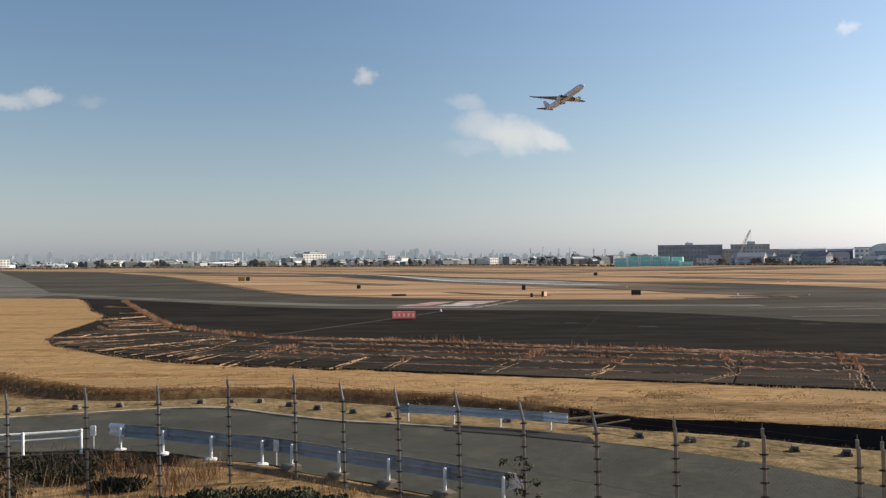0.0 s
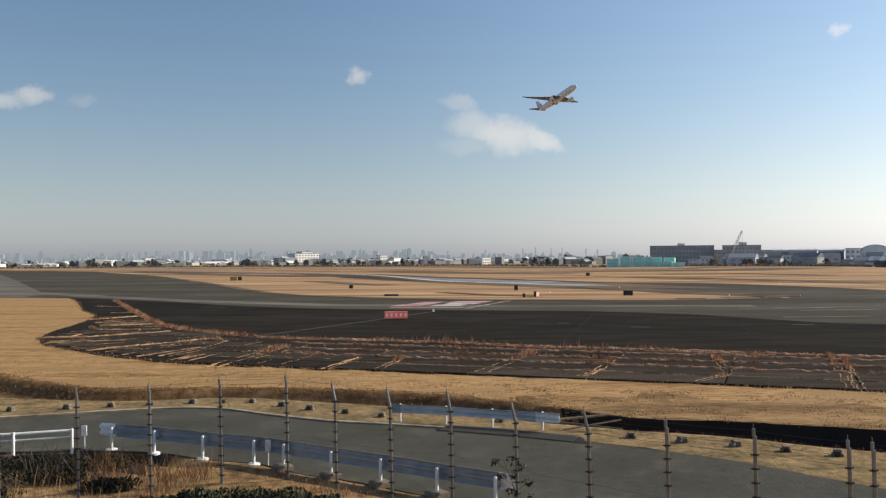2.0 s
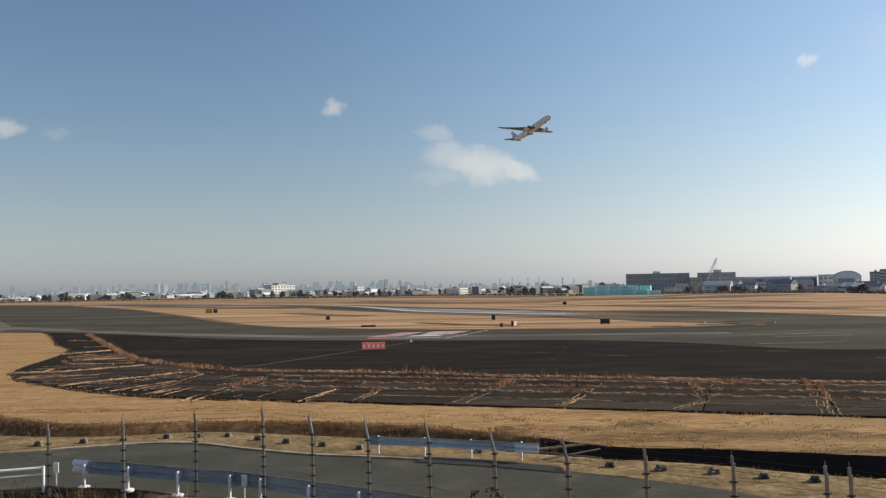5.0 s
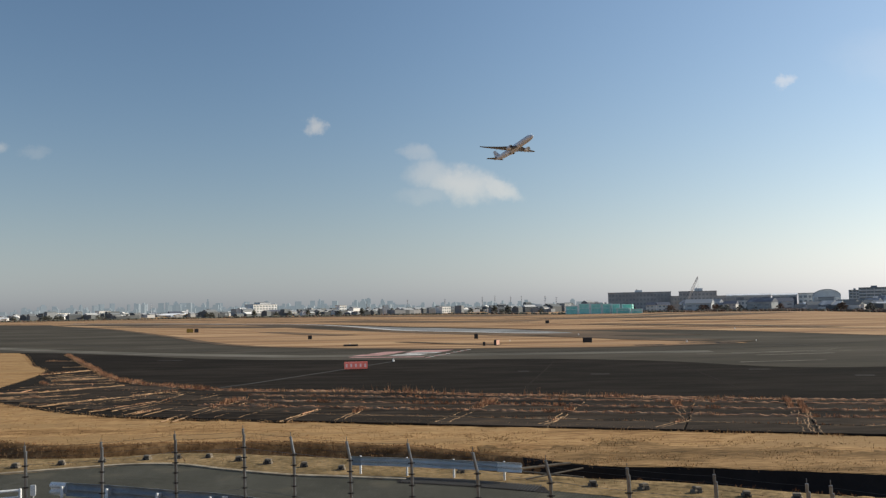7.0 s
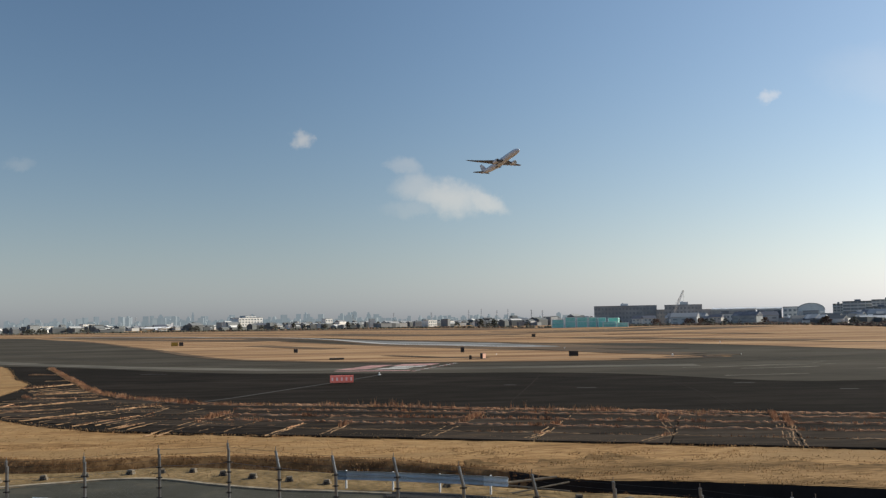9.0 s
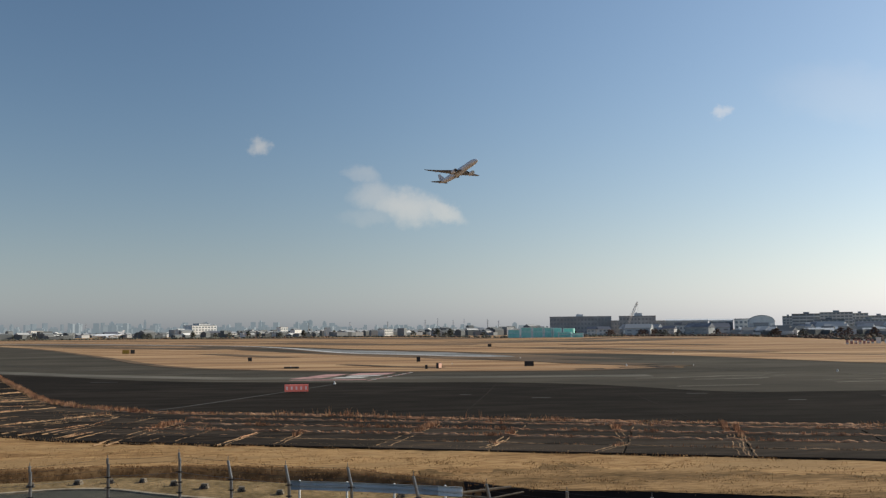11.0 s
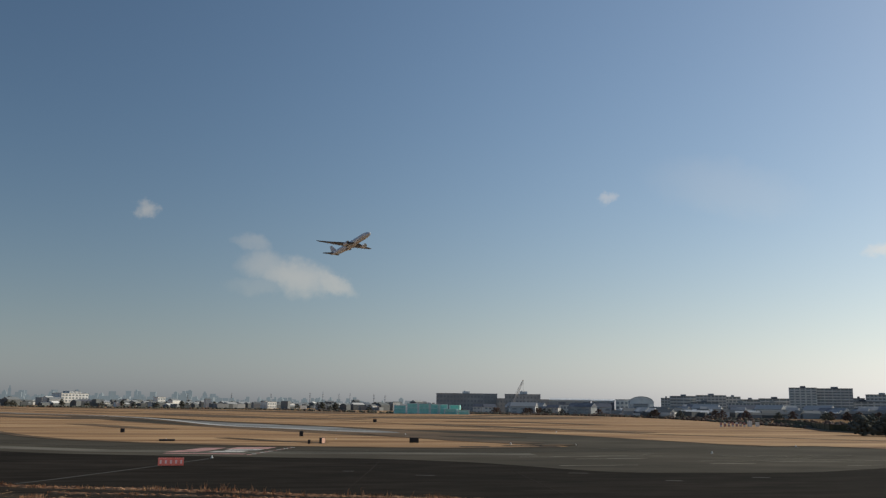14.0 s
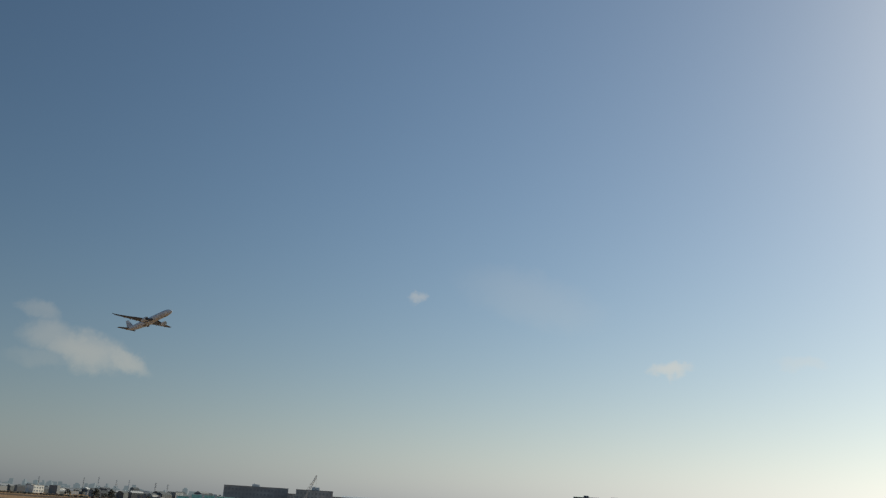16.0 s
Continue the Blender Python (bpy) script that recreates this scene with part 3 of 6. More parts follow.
for k, (a, b) in enumerate((([(-104, 574), (4, 405), (48, 349), (70, 262), (87.4, 220), (101, 199), (200, 110)], [(-104, 586), (4, 416), (48, 357), (70, 269), (87.4, 227), (101, 205), (200, 116)]),
                            ([(-273, 870), (-77, 650), (5.6, 545), (62, 448), (135, 420)], [(-273, 905), (-77, 676), (5.6, 566), (62, 464), (135, 428)]),
                            ([(-420, 905), (-200, 882), (0, 850), (130, 800)], [(-420, 950), (-200, 922), (0, 884), (130, 826)]),
                            ([(-330, 720), (-160, 640), (-40, 508), (40, 400)], [(-330, 734), (-160, 652), (-40, 517), (40, 407)]),
                            ([(62, 500), (135, 505), (201, 600), (299, 590), (380, 520)], [(62, 530), (135, 540), (201, 650), (299, 640), (380, 560)]))):
    sheet("service_track", curve_y(a), curve_y(b), a[0][0], a[-1][0], 0.05, TRACK, "narrow dark service track crossing dry grass", "track", 120)

# ---- joint-grown slabs along the near side of the blast pad ----
EDGE = curve_y([(-60, 160), (-54, 148), (-34, 102.7), (-24.8, 82.6), (-18.1, 74.4), (-12.5, 69.8), (-8, 68.1), (-1.9, 65.6), (4.5, 62.4), (10, 59.8), (15.2, 57.8), (21.4, 55.1), (26.4, 53.2), (60, 40)])
SLAB_V = [44.4, 47.4, 50.4, 53.6, 56.9, 60.3]
for k in range(1, 8):
    SLAB_V.append(60.3 + 3.4 * k)
SLAB_U = [-72, -64.5, -57, -49.5, -42, -33, -23.9, -15.3, -9.0, -2.4, 3.6, 10.5, 18, 25.5, 33, 40.5, 48, 56]
slab_field = thing("slab_field", "old dark asphalt slabs with dry grass grown in the joints", "pavement", kind="structure")
slab_list = []
for u0, u1 in zip(SLAB_U, SLAB_U[1:]):
    for v0, v1 in zip(SLAB_V, SLAB_V[1:]):
        p = frame_uv((u0 + u1) / 2, (v0 + v1) / 2)
        cs = [frame_uv(uu, vv) for uu in (u0, u1) for vv in (v0, v1)]
        if min(q.y - float(PAD_NEAR(q.x)) for q in cs) < -1.3 or max(q.y - float(EDGE(q.x)) for q in cs) > 2.2:
            continue
        gap = 0.05
        g = Geo()
        tilt = random.uniform(-0.012, 0.012)
        g.box(-(u1 - u0) / 2 + gap, (u1 - u0) / 2 - gap, -(v1 - v0) / 2 + gap, (v1 - v0) / 2 - gap, -0.06, 0.03, 0.015)
        slab_list.append((u0, u1, v0, v1))
        part("slab", g, OLD_ASPHALT, slab_field, m=pose(p.x, p.y, 0.026, tilt * 20, tilt * 10, -21))


def blades(g, x, y, z, h, spread, n, width=0.03, lean=0.35):
    for _ in range(n):
        a = random.uniform(0, 6.283)
        r = spread * math.sqrt(random.random())
        bx, by = x + r * math.cos(a), y + r * math.sin(a)
        hh = h * random.uniform(0.55, 1.2)
        t = random.uniform(0, 6.283)
        lx, ly = math.cos(t) * hh * lean * random.random(), math.sin(t) * hh * lean * random.random()
        w = width * random.uniform(0.6, 1.3)
        q = random.uniform(-0.9, 0.9)
        wx, wy = w * math.cos(q), w * math.sin(q)
        g.add([(bx - wx, by - wy, z), (bx + wx, by + wy, z), (bx + lx * 0.5 + wx * 0.6, by + ly * 0.5 + wy * 0.6, z + hh * 0.6), (bx + lx * 0.5 - wx * 0.6, by + ly * 0.5 - wy * 0.6, z + hh * 0.6), (bx + lx, by + ly, z + hh)],
              [(0, 1, 2, 3), (3, 2, 4)])


def grass_line(g, p, q, per_m, h, spread, width=0.03, patch=0.35, seed=0.0):
    p, q = Vector(p), Vector(q)
    length = (q - p).length
    for i in range(int(length * 3)):
        s = (i + random.random()) / (length * 3)
        c = p.lerp(q, s)
        k = noise.noise((c.x * 0.45 + seed, c.y * 0.45, seed)) + patch
        if k > 0:
            blades(g, c.x, c.y, 0.03, h * (0.6 + 0.9 * min(k, 0.8)), spread, max(1, int(per_m / 3 * min(1.6, k * 1.6))), width)


def ridge(g, p, q, w, h, keep=0.2, seed=0.0):
    """A low ragged ridge of matted dry grass from p to q, broken where little grows."""
    p, q = Vector(p), Vector(q)
    length = (q - p).length
    d = (q - p).normalized()
    side = Vector((-d.y, d.x, 0))
    n = max(2, int(length / 0.22))
    run = []
    for i in range(n + 1):
        c = p.lerp(q, i / n) + side * (noise.noise((i * 0.21, seed, 0.3)) * 0.14)
        k = noise.noise((c.x * 0.4 + seed * 3, c.y * 0.4, seed)) + 0.5 * noise.noise((c.x * 2.1, c.y * 2.1, seed)) + keep
        if k > 0:
            s = min(1.0, 0.25 + k * 1.6)
            ww, hh = w * s * random.uniform(0.7, 1.3), h * s * random.uniform(0.6, 1.45)
            run.append([c - side * ww * 0.5 + Vector((0, 0, 0.02)), c - side * ww * 0.22 + Vector((0, 0, 0.03 + hh * random.uniform(0.6, 1))), c + side * ww * random.uniform(-0.1, 0.15) + Vector((0, 0, 0.03 + hh)), c + side * ww * 0.5 + Vector((0, 0, 0.02))])
        if (k <= 0 or i == n) and run:
            if len(run) > 1:
                g.loft(run, closed=False)
            run = []


long_g, cross_g, rust_joint = Geo(), Geo(), Geo()
for u0, u1, v0, v1 in slab_list:
    a, b = frame_uv(u0, v0), frame_uv(u1, v0)
    if min(a.x, b.x) < -13.0 or v0 < 45:
        continue
    far_row = v0 > 50
    ridge(rust_joint if far_row else long_g, a, b, 0.34 if far_row else 0.24, 0.13 if far_row else 0.06, 0.85 if far_row else 0.4, v0)
    grass_line(rust_joint, a, b, 60 if far_row else 14, 0.2 if far_row else 0.14, 0.14, 0.02, 0.35, v0)
    ridge(cross_g, frame_uv(u0, v0), frame_uv(u0, v1), 0.14, 0.04, -0.12, u0)
# broad overgrown joints that run across the slabs, most of them as a pair of pale edges
for p, q, w in (((-12.8, 50.7), (-10.6, 63.1), 0.42), ((-6.2, 49.5), (-4.8, 55.1), 0.2), ((-3.2, 49.3), (-1.9, 55.2), 0.2), ((2.4, 47.5), (6.4, 58.0), 0.42), ((7.3, 45.6), (8.6, 47.6), 0.2), ((8.6, 47.6), (10.3, 52.5), 0.24), ((12.7, 43.2), (15.2, 46.2), 0.22), ((15.2, 46.2), (17.0, 54.5), 0.28), ((18.9, 40.6), (23.9, 54.1), 0.2), ((19.2, 40.2), (24.1, 52.8), 0.2)):
    p, q = Vector((*p, 0)), Vector((*q, 0))
    n = Vector((q.y - p.y, p.x - q.x, 0)).normalized()
    for e in (-1, 1):
        ridge(cross_g, p + n * e * w * 0.8, q + n * e * w * 0.8, 0.15, 0.04, 0.85, p.x + e)
    k = p.lerp(q, 0.55)
    grass_line(rust_joint, k, q, 40, 0.24, w * 0.9, 0.026, 0.45, p.x)
    ridge(rust_joint, k, q, w * 0.8, 0.07, 0.3, p.x)
# thin joints between the broad ones of the bend
FAN = [((-36.1, 93.3), (-32.5, 99.7)), ((-31.5, 84.0), (-27.2, 86.5)), ((-31.7, 71.0), (-22.9, 76.9)), ((-23.8, 60.9), (-16.7, 69.7)), ((-19.0, 56.8), (-14.6, 68.6)), ((-13.6, 53.0), (-10.9, 64.8)), ((-7.2, 51.4), (-4.0, 63.5))]
for (a, b), (c, d) in zip(FAN, FAN[1:4]):
    for i in range(3):
        e, f = i / 3 + 0.012, (i + 1) / 3 - 0.012
        pa, pb, pc, pd = (Vector((*q, 0)) for q in (a, b, c, d))
        cs = [pa.lerp(pc, e), pb.lerp(pd, e), pb.lerp(pd, f), pa.lerp(pc, f)]
        g = Geo()
        g.add([(q.x, q.y, z) for z in (-0.03, 0.03) for q in cs], [(3, 2, 1, 0), (4, 5, 6, 7)] + [(k, (k + 1) % 4, (k + 1) % 4 + 4, k + 4) for k in range(4)])
        part("slab", g, OLD_ASPHALT, slab_field)
for (a, b), (c, d) in zip(FAN, FAN[1:]):
    for k in (0.3, 0.5, 0.72):
        p, q = Vector((*a, 0)).lerp(Vector((*c, 0)), k), Vector((*b, 0)).lerp(Vector((*d, 0)), k)
        ridge(cross_g, p, q, 0.12, 0.035, 0.3, p.x + k)
        grass_line(rust_joint, p, q, 14, 0.13, 0.2, 0.024, 0.0, p.y)
for k in (0.25, 0.5, 0.75):
    for (a, b), (c, d) in zip(FAN[1:], FAN[2:]):
        p, q = Vector((*a, 0)).lerp(Vector((*b, 0)), k), Vector((*c, 0)).lerp(Vector((*d, 0)), k)
        ridge(rust_joint, p, q, 0.2, 0.05, 0.05, p.x + k)
# joints fanning round the bend of the slab field
for pts, w, h in ((((-36.1, 93.3), (-32.5, 99.7)), 0.40, 0.12), (((-31.5, 84.0), (-27.2, 86.5)), 0.45, 0.14), (((-31.7, 71.0), (-28.0, 71.9), (-22.9, 76.9)), 0.36, 0.11),
                  (((-29.0, 66.8), (-23.7, 68.4)), 0.28, 0.08), (((-28.0, 68.8), (-25.5, 66.6)), 0.26, 0.08), (((-23.8, 60.9), (-21.2, 64.1), (-18.2, 68.2), (-16.7, 69.7)), 0.42, 0.12),
                  (((-19.0, 56.8), (-16.4, 62.2)), 0.26, 0.06), (((-17.7, 57.0), (-16.1, 61.8), (-15.7, 67.3)), 0.24, 0.05), (((-15.8, 54.9), (-14.9, 57.6)), 0.24, 0.05),
                  (((-12.9, 58.4), (-10.4, 56.0), (-7.6, 55.1)), 0.2, 0.05), (((-12.4, 61.2), (-8.2, 58.8)), 0.24, 0.07), 
                  (((-31.8, 82.4), (-29.7, 79.0), (-24.6, 79.8)), 0.32, 0.09), (((-46.0, 121), (-41, 120)), 0.34, 0.09), (((-38.5, 106), (-35.0, 106.5)), 0.34, 0.09), (((-25.4, 62.6), (-19.5, 61.6)), 0.2, 0.04)):
    for p, q in zip(pts, pts[1:]):
        p, q = Vector((*p, 0)), Vector((*q, 0))
        ridge(cross_g, p, q, w * 0.5, h * 0.75, 0.8, p.x)
        ridge(rust_joint, p + Vector((0, 0.25, 0)), q + Vector((0, 0.25, 0)), w * 0.6, h * 0.9, 0.3, p.x + 3)
        grass_line(rust_joint, p, q, 34, h * 2.2, w * 0.7, 0.028, 0.12, p.y)
single("joint_grass", long_g, JOINT, "matted pale straw along the slab joints", "grass", "stuff")
single("rusty_joint_grass", rust_joint, TUFT, "rusty dry grass growing along the slab joints", "grass", "stuff")
single("cross_joint_grass", cross_g, JOINT, "pale straw grown across the slab joints", "grass", "stuff")
edge_g, edge_pale = Geo(), Geo()
ex = np.linspace(-50, 48, 420)
ey = EDGE(ex)
for i in range(0, len(ex) - 6, 6):
    for off, w, h in ((0.0, 0.5, 0.12), (-0.6, 0.3, 0.07), (0.5, 0.3, 0.08)):
        ridge(edge_g, (ex[i], ey[i] + off, 0), (ex[i + 6], ey[i + 6] + off, 0), w, h, 0.85 if off == 0 else 0.1, off + 1)
for i in range(len(ex) - 1):
    seg = math.hypot(ex[i + 1] - ex[i], ey[i + 1] - ey[i])
    c = ((ex[i] + ex[i + 1]) / 2, (ey[i] + ey[i + 1]) / 2)
    k = 0.75 + 0.9 * noise.noise((c[0] * 0.35, c[1] * 0.35, 2.0)) + (0.35 if c[0] < -14 else 0)
    blades(edge_g, c[0], c[1], 0.02, 0.29 * max(0.4, k), 0.42, int(seg * 34 * max(0.35, k)), 0.026, 0.5)
    blades(edge_pale, c[0], c[1] - 0.1, 0.02, 0.26 * max(0.35, k), 0.5, int(seg * 30 * max(0.3, 1.3 - k)), 0.024, 0.6)
    if -3 < c[0] < 14 and random.random() < 0.42:
        blades(edge_g, c[0] + random.uniform(-0.3, 0.3), c[1] + random.uniform(-0.6, 0.6), 0.02, random.uniform(0.35, 0.75), 0.16, 5, 0.018, 0.4)
single("pale_edge_grass", edge_pale, STRAW, "pale straw mixed into the slab edge grass", "grass", "stuff")
single("edge_grass", edge_g, TUFT, "tall rusty dry grass along the edge of the slabs", "grass", "stuff")

# short tussocks over the belt of dry grass and on the banks of the ditch
belt_g, bank_g, olive_g = Geo(), Geo(), Geo()
for _ in range(5000):
    x = random.uniform(-30, 24)
    n, f, p = float(DITCH_NEAR(x)), float(DITCH_FAR(x)), float(PAD_NEAR(x))
    if random.random() < 0.6:
        y = f + (p - f) * random.random() ** 1.3
        if noise.noise((x * 0.3, y * 0.5, 1.0)) < -0.1:
            continue
        blades(belt_g, x, y, float(ground_z(x, y)) - 0.03, 0.05, 0.22, 3, 0.014, 1.2)
    else:
        y = n - 2.4 + (f - n + 2.4) * random.random()
        if y < float(ROAD_FAR(x)) + 0.25 or (x > 4.5 and y > n + 0.4):
            continue
        blades(bank_g, x, y, float(ground_z(x, y)) - 0.03, 0.10, 0.2, 4, 0.012, 1.0)
for _ in range(800):
    x = random.uniform(-60, 20)
    p = float(PAD_NEAR(x))
    blades(belt_g, x, p + random.uniform(-0.7, 0.5), 0.0, 0.08, 0.35, 4, 0.02, 1.0)
for _ in range(1500):
    x = random.uniform(3, 26)
    f, p = float(DITCH_FAR(x)), float(PAD_NEAR(x))
    y = f + (p - f) * (0.03 + 0.75 * random.random() ** 1.5)
    if noise.noise((x * 0.35, y * 0.9, 4.0)) < -0.05:
        continue
    blades(olive_g if random.random() < 0.7 else belt_g, x, y, float(ground_z(x, y)) - 0.03, 0.06, 0.3, 5, 0.013, 1.3)
for _ in range(3600):
    x = random.uniform(-30, 6)
    n, f = float(DITCH_NEAR(x)), float(DITCH_FAR(x))
    y = n + (f - n) * random.uniform(0.5, 1.16)
    blades(bank_g, x, y, float(ground_z(x, y)) - 0.03, 0.085, 0.3, 5, 0.014, 1.1)
for _ in range(1500):
    x = random.uniform(-34, 6)
    f, p = float(DITCH_FAR(x)), float(PAD_NEAR(x))
    y = f + (p - f) * random.random() ** 1.6
    if noise.noise((x * 0.25, y * 0.9, 14.0)) < 0.0:
        continue
    blades(olive_g, x, y, float(ground_z(x, y)) - 0.03, 0.05, 0.35, 4, 0.013, 1.3)
single("belt_grass", belt_g, STRAW, "short pale tussocks on the mown dry grass", "grass", "stuff")
single("olive_grass", olive_g, OLIVE, "short olive-brown tussocks in the dry grass", "grass", "stuff")
single("bank_grass", bank_g, WEED, "brown rough grass on the ditch banks", "grass", "stuff")

# ---- chain-link fence with outward arms ----
POSTS = [(-10.62, 21.8), (-9.06, 22.7), (-7.35, 23.1), (-5.80, 24.2), (-4.06, 24.5), (-2.60, 23.3), (-1.11, 22.2), (0.38, 21.6), (1.81, 20.0), (3.22, 18.7), (4.56, 17.5), (5.97, 16.6), (7.22, 15.5), (7.55, 15.3), (9.6, 13.2)]
fence = thing("security_fence", "tall galvanised chain-link fence with dark clamps and barbed wire", "fence")
g = Geo()
g.tube([(0, 0, -0.4), (0, 0, 2.42)], 0.037, 10)
g.tube([(0, 0, 2.42), (-0.012, 0, 2.46), (-0.05, 0.02, 2.66), (-0.085, 0.04, 2.84)], [0.037, 0.036, 0.034, 0.034], 8)
g.tube([(-0.085, 0.04, 2.84), (-0.08, 0.04, 2.95)], 0.008, 5)
POST_ME = g.mesh("post", STEEL, True)
g = Geo()
g.tube([(0, 0, -0.4), (0, 0, 2.72)], 0.037, 10)
g.tube([(-0.02, 0, 2.72), (-0.02, 0, 2.86)], 0.032, 8)
g.tube([(-0.02, 0.0, 2.86), (-0.02, 0.0, 2.95)], 0.008, 5)
STRAIGHT_ME = g.mesh("post", STEEL, True)
g = Geo()
g.tube([(0, 0, -0.02), (0, 0, 0.02)], 0.045, 8)
g.box(-0.085, 0.075, -0.014, 0.014, -0.012, 0.012)
CLAMP_ME = g.mesh("clamp", DARK_STEEL)
for k, (x, y) in enumerate(POSTS):
    z0 = float(ground_z(x, y))
    top = 2.98 if k == 4 else 2.92
    po = part("post", STRAIGHT_ME if k < 5 or k > 9 else POST_ME, None, fence, m=pose(x, y, max(z0, 0.0) if k < 5 else 0.0, 0, -1.0, random.uniform(-4, 4)) @ Matrix.Diagonal((1, 1, top / 2.95, 1)))
    for c in range(9):
        part("clamp", CLAMP_ME, None, po, m=Matrix.Translation((0, 0, 0.25 + 0.265 * c)) @ pose(0, 0, 0, 0, 0, random.uniform(-8, 8)))


def strand(g, a, b, r=0.004, sag=0.0, n=1):
    a, b = Vector(a), Vector(b)
    g.tube([a.lerp(b, i / n) - Vector((0, 0, sag * 4 * (i / n) * (1 - i / n))) for i in range(n + 1)], r, 3, False)


for (xa, ya), (xb, yb) in zip(POSTS, POSTS[1:]):
    a, b = Vector((xa, ya, 0)), Vector((xb, yb, 0))
    if (b - a).length < 0.6:
        continue
    g = Geo()
    length = (b - a).length
    n = int(length / 0.085)
    hgt = 2.3
    for i in range(-int(hgt / 0.085), n):
        for flip in (0, 1):
            s0, s1 = i * 0.085, i * 0.085 + hgt
            z0, z1 = 0.08, 0.08 + hgt
            if s0 < 0:
                z0, s0 = z0 - s0, 0
            if s1 > length:
                z1, s1 = z1 - (s1 - length), length
            if s1 - s0 < 0.05:
                continue
            if flip:
                s0, s1 = length - s0, length - s1
            strand(g, a.lerp(b, s0 / length) + Vector((0, 0, z0)), a.lerp(b, s1 / length) + Vector((0, 0, z1)), 0.0009)
    part("wire_mesh", g, STEEL, fence)
    for z, off in ((2.38, 0.0), (1.3, 0.0), (2.55, -0.05), (2.68, -0.08), (2.80, -0.11)):
        g = Geo()
        strand(g, a + Vector((off, 0.0, z)), b + Vector((off, 0.0, z)), 0.0035, 0.015, 6)
        part("barbed_wire" if z > 2.4 else "tension_wire", g, DARK_STEEL if z > 2.4 else STEEL, fence)

# ---- guard rails ----
g = Geo()
g.tube([(0, 0, -0.3), (0, 0, 0.70), (0, 0, 0.73)], [0.045, 0.045, 0.028], 10)
RAIL_POST = g.mesh("rail_post", WHITE_PAINT, True)
g = Geo()
g.tube([(0, 0, -0.02), (0, 0, 0.035), (0, 0, 0.05)], [0.19, 0.19, 0.17], 14)
FLANGE = g.mesh("flange", WHITE_PAINT, True)
g = Geo()
g.box(-0.05, 0.05, 0.03, 0.16, 0.50, 0.72, 0.01)
BRACKET = g.mesh("bracket", RAIL_BLUE)
g = Geo()
g.box(-0.24, 0.24, -0.22, 0.22, -0.15, 0.16, 0.02)
FOOT = g.mesh("concrete_foot", CONCRETE)


def beam(g, a, b, z0, z1, end=0.0):
    """A folded W section swept from a to b."""
    a, b = Vector((*a, 0)), Vector((*b, 0))
    d = (b - a).normalized()
    nrm = Vector((-d.y, d.x, 0))
    prof = [(0.0, 0.0), (0.035, 0.08), (0.075, 0.2), (0.075, 0.32), (0.01, 0.44), (0.01, 0.56), (0.075, 0.68), (0.075, 0.8), (0.035, 0.92), (0.0, 1.0)]
    ring = [(o, z0 + (z1 - z0) * s) for o, s in prof] + [(o - 0.012, z0 + (z1 - z0) * s) for o, s in reversed(prof)]
    g.loft([[p + nrm * o + Vector((0, 0, z)) for o, z in ring] for p in (a - d * end, b + d * end)])


near_rail = thing("guard_rail", "blue-grey corrugated guard rail on white posts beside the road", "guard rail", group="guard rails")
NR = [(-10.4, 28.7), (-8.85, 28.1), (-7.1, 27.2), (-5.4, 26.45), (-4.42, 25.85), (-2.93, 24.8), (-1.5, 23.85), (0.0, 22.75), (1.42, 21.75)]
for k, (x, y) in enumerate(NR):
    rp = part("rail_post", RAIL_POST, None, near_rail, "white rail post", m=pose(x, y, 0.0))
    if k >= 4:
        part("concrete_foot", FOOT, None, rp, "weathered concrete foot", m=pose(0.0, -0.1, 0.0, 0, 0, 30))
    else:
        part("flange", FLANGE, None, rp, "round white base plate")
    part("bracket", BRACKET, None, rp, "dark grey beam bracket", m=pose(0, 0, 0, 0, 0, -33))
for a, b in zip(NR, NR[1:]):
    g = Geo()
    d = Vector((b[0] - a[0], b[1] - a[1])).normalized()
    off = Vector((-d.y, d.x)) * 0.16
    beam(g, (a[0] + off.x, a[1] + off.y), (b[0] + off.x, b[1] + off.y), 0.40, 0.81, 0.02)
    part("beam", g, RAIL_BLUE, near_rail)
for (x, y), (dx, dy) in ((NR[0], (-0.55, 0.2)), (NR[-1], (0.42, -0.3))):
    g = Geo()
    beam(g, (x + 0.09, y + 0.15), (x + dx + 0.09, y + dy + 0.15), 0.40, 0.81)
    part("end_cap", g, WHITE_PAINT, near_rail, "white rounded rail end")
pipe_rail = thing("pipe_rail", "white two-pipe rail on white posts beside the road", "guard rail", group="guard rails")
for x, y in ((-15.2, 27.5), (-13.2, 28.0), (-11.6, 28.55)):
    part("rail_post", RAIL_POST, None, pipe_rail, m=pose(x, y, 0.0))
for z, r, xa in ((0.66, 0.045, -15.2), (0.46, 0.03, -15.2)):
    g = Geo()
    g.tube([(xa, 27.56, z), (-13.2, 28.06, z), (-11.6, 28.61, z)], r, 8)
    part("pipe", g, WHITE_PAINT, pipe_rail, smooth=True)
g = Geo()
g.box(-0.08, 0.08, -0.02, 0.02, 0.42, 0.76, 0.015)
g.tube([(0, 0.03, -0.2), (0, 0.03, 0.6)], 0.02, 6)
for x, y in ((-11.35, 28.9), (-4.95, 26.3)):
    single("delineator", g, WHITE_PAINT, "white roadside marker plate on a thin post", "marker", group="roadside markers", m=pose(x, y, 0))
far_rail = thing("guard_rail", "pale blue-grey corrugated guard rail across the ditch end", "guard rail", group="guard rails")
FR = [(-1.35, 33.3), (0.35, 32.7), (2.0, 32.0), (3.72, 31.3)]
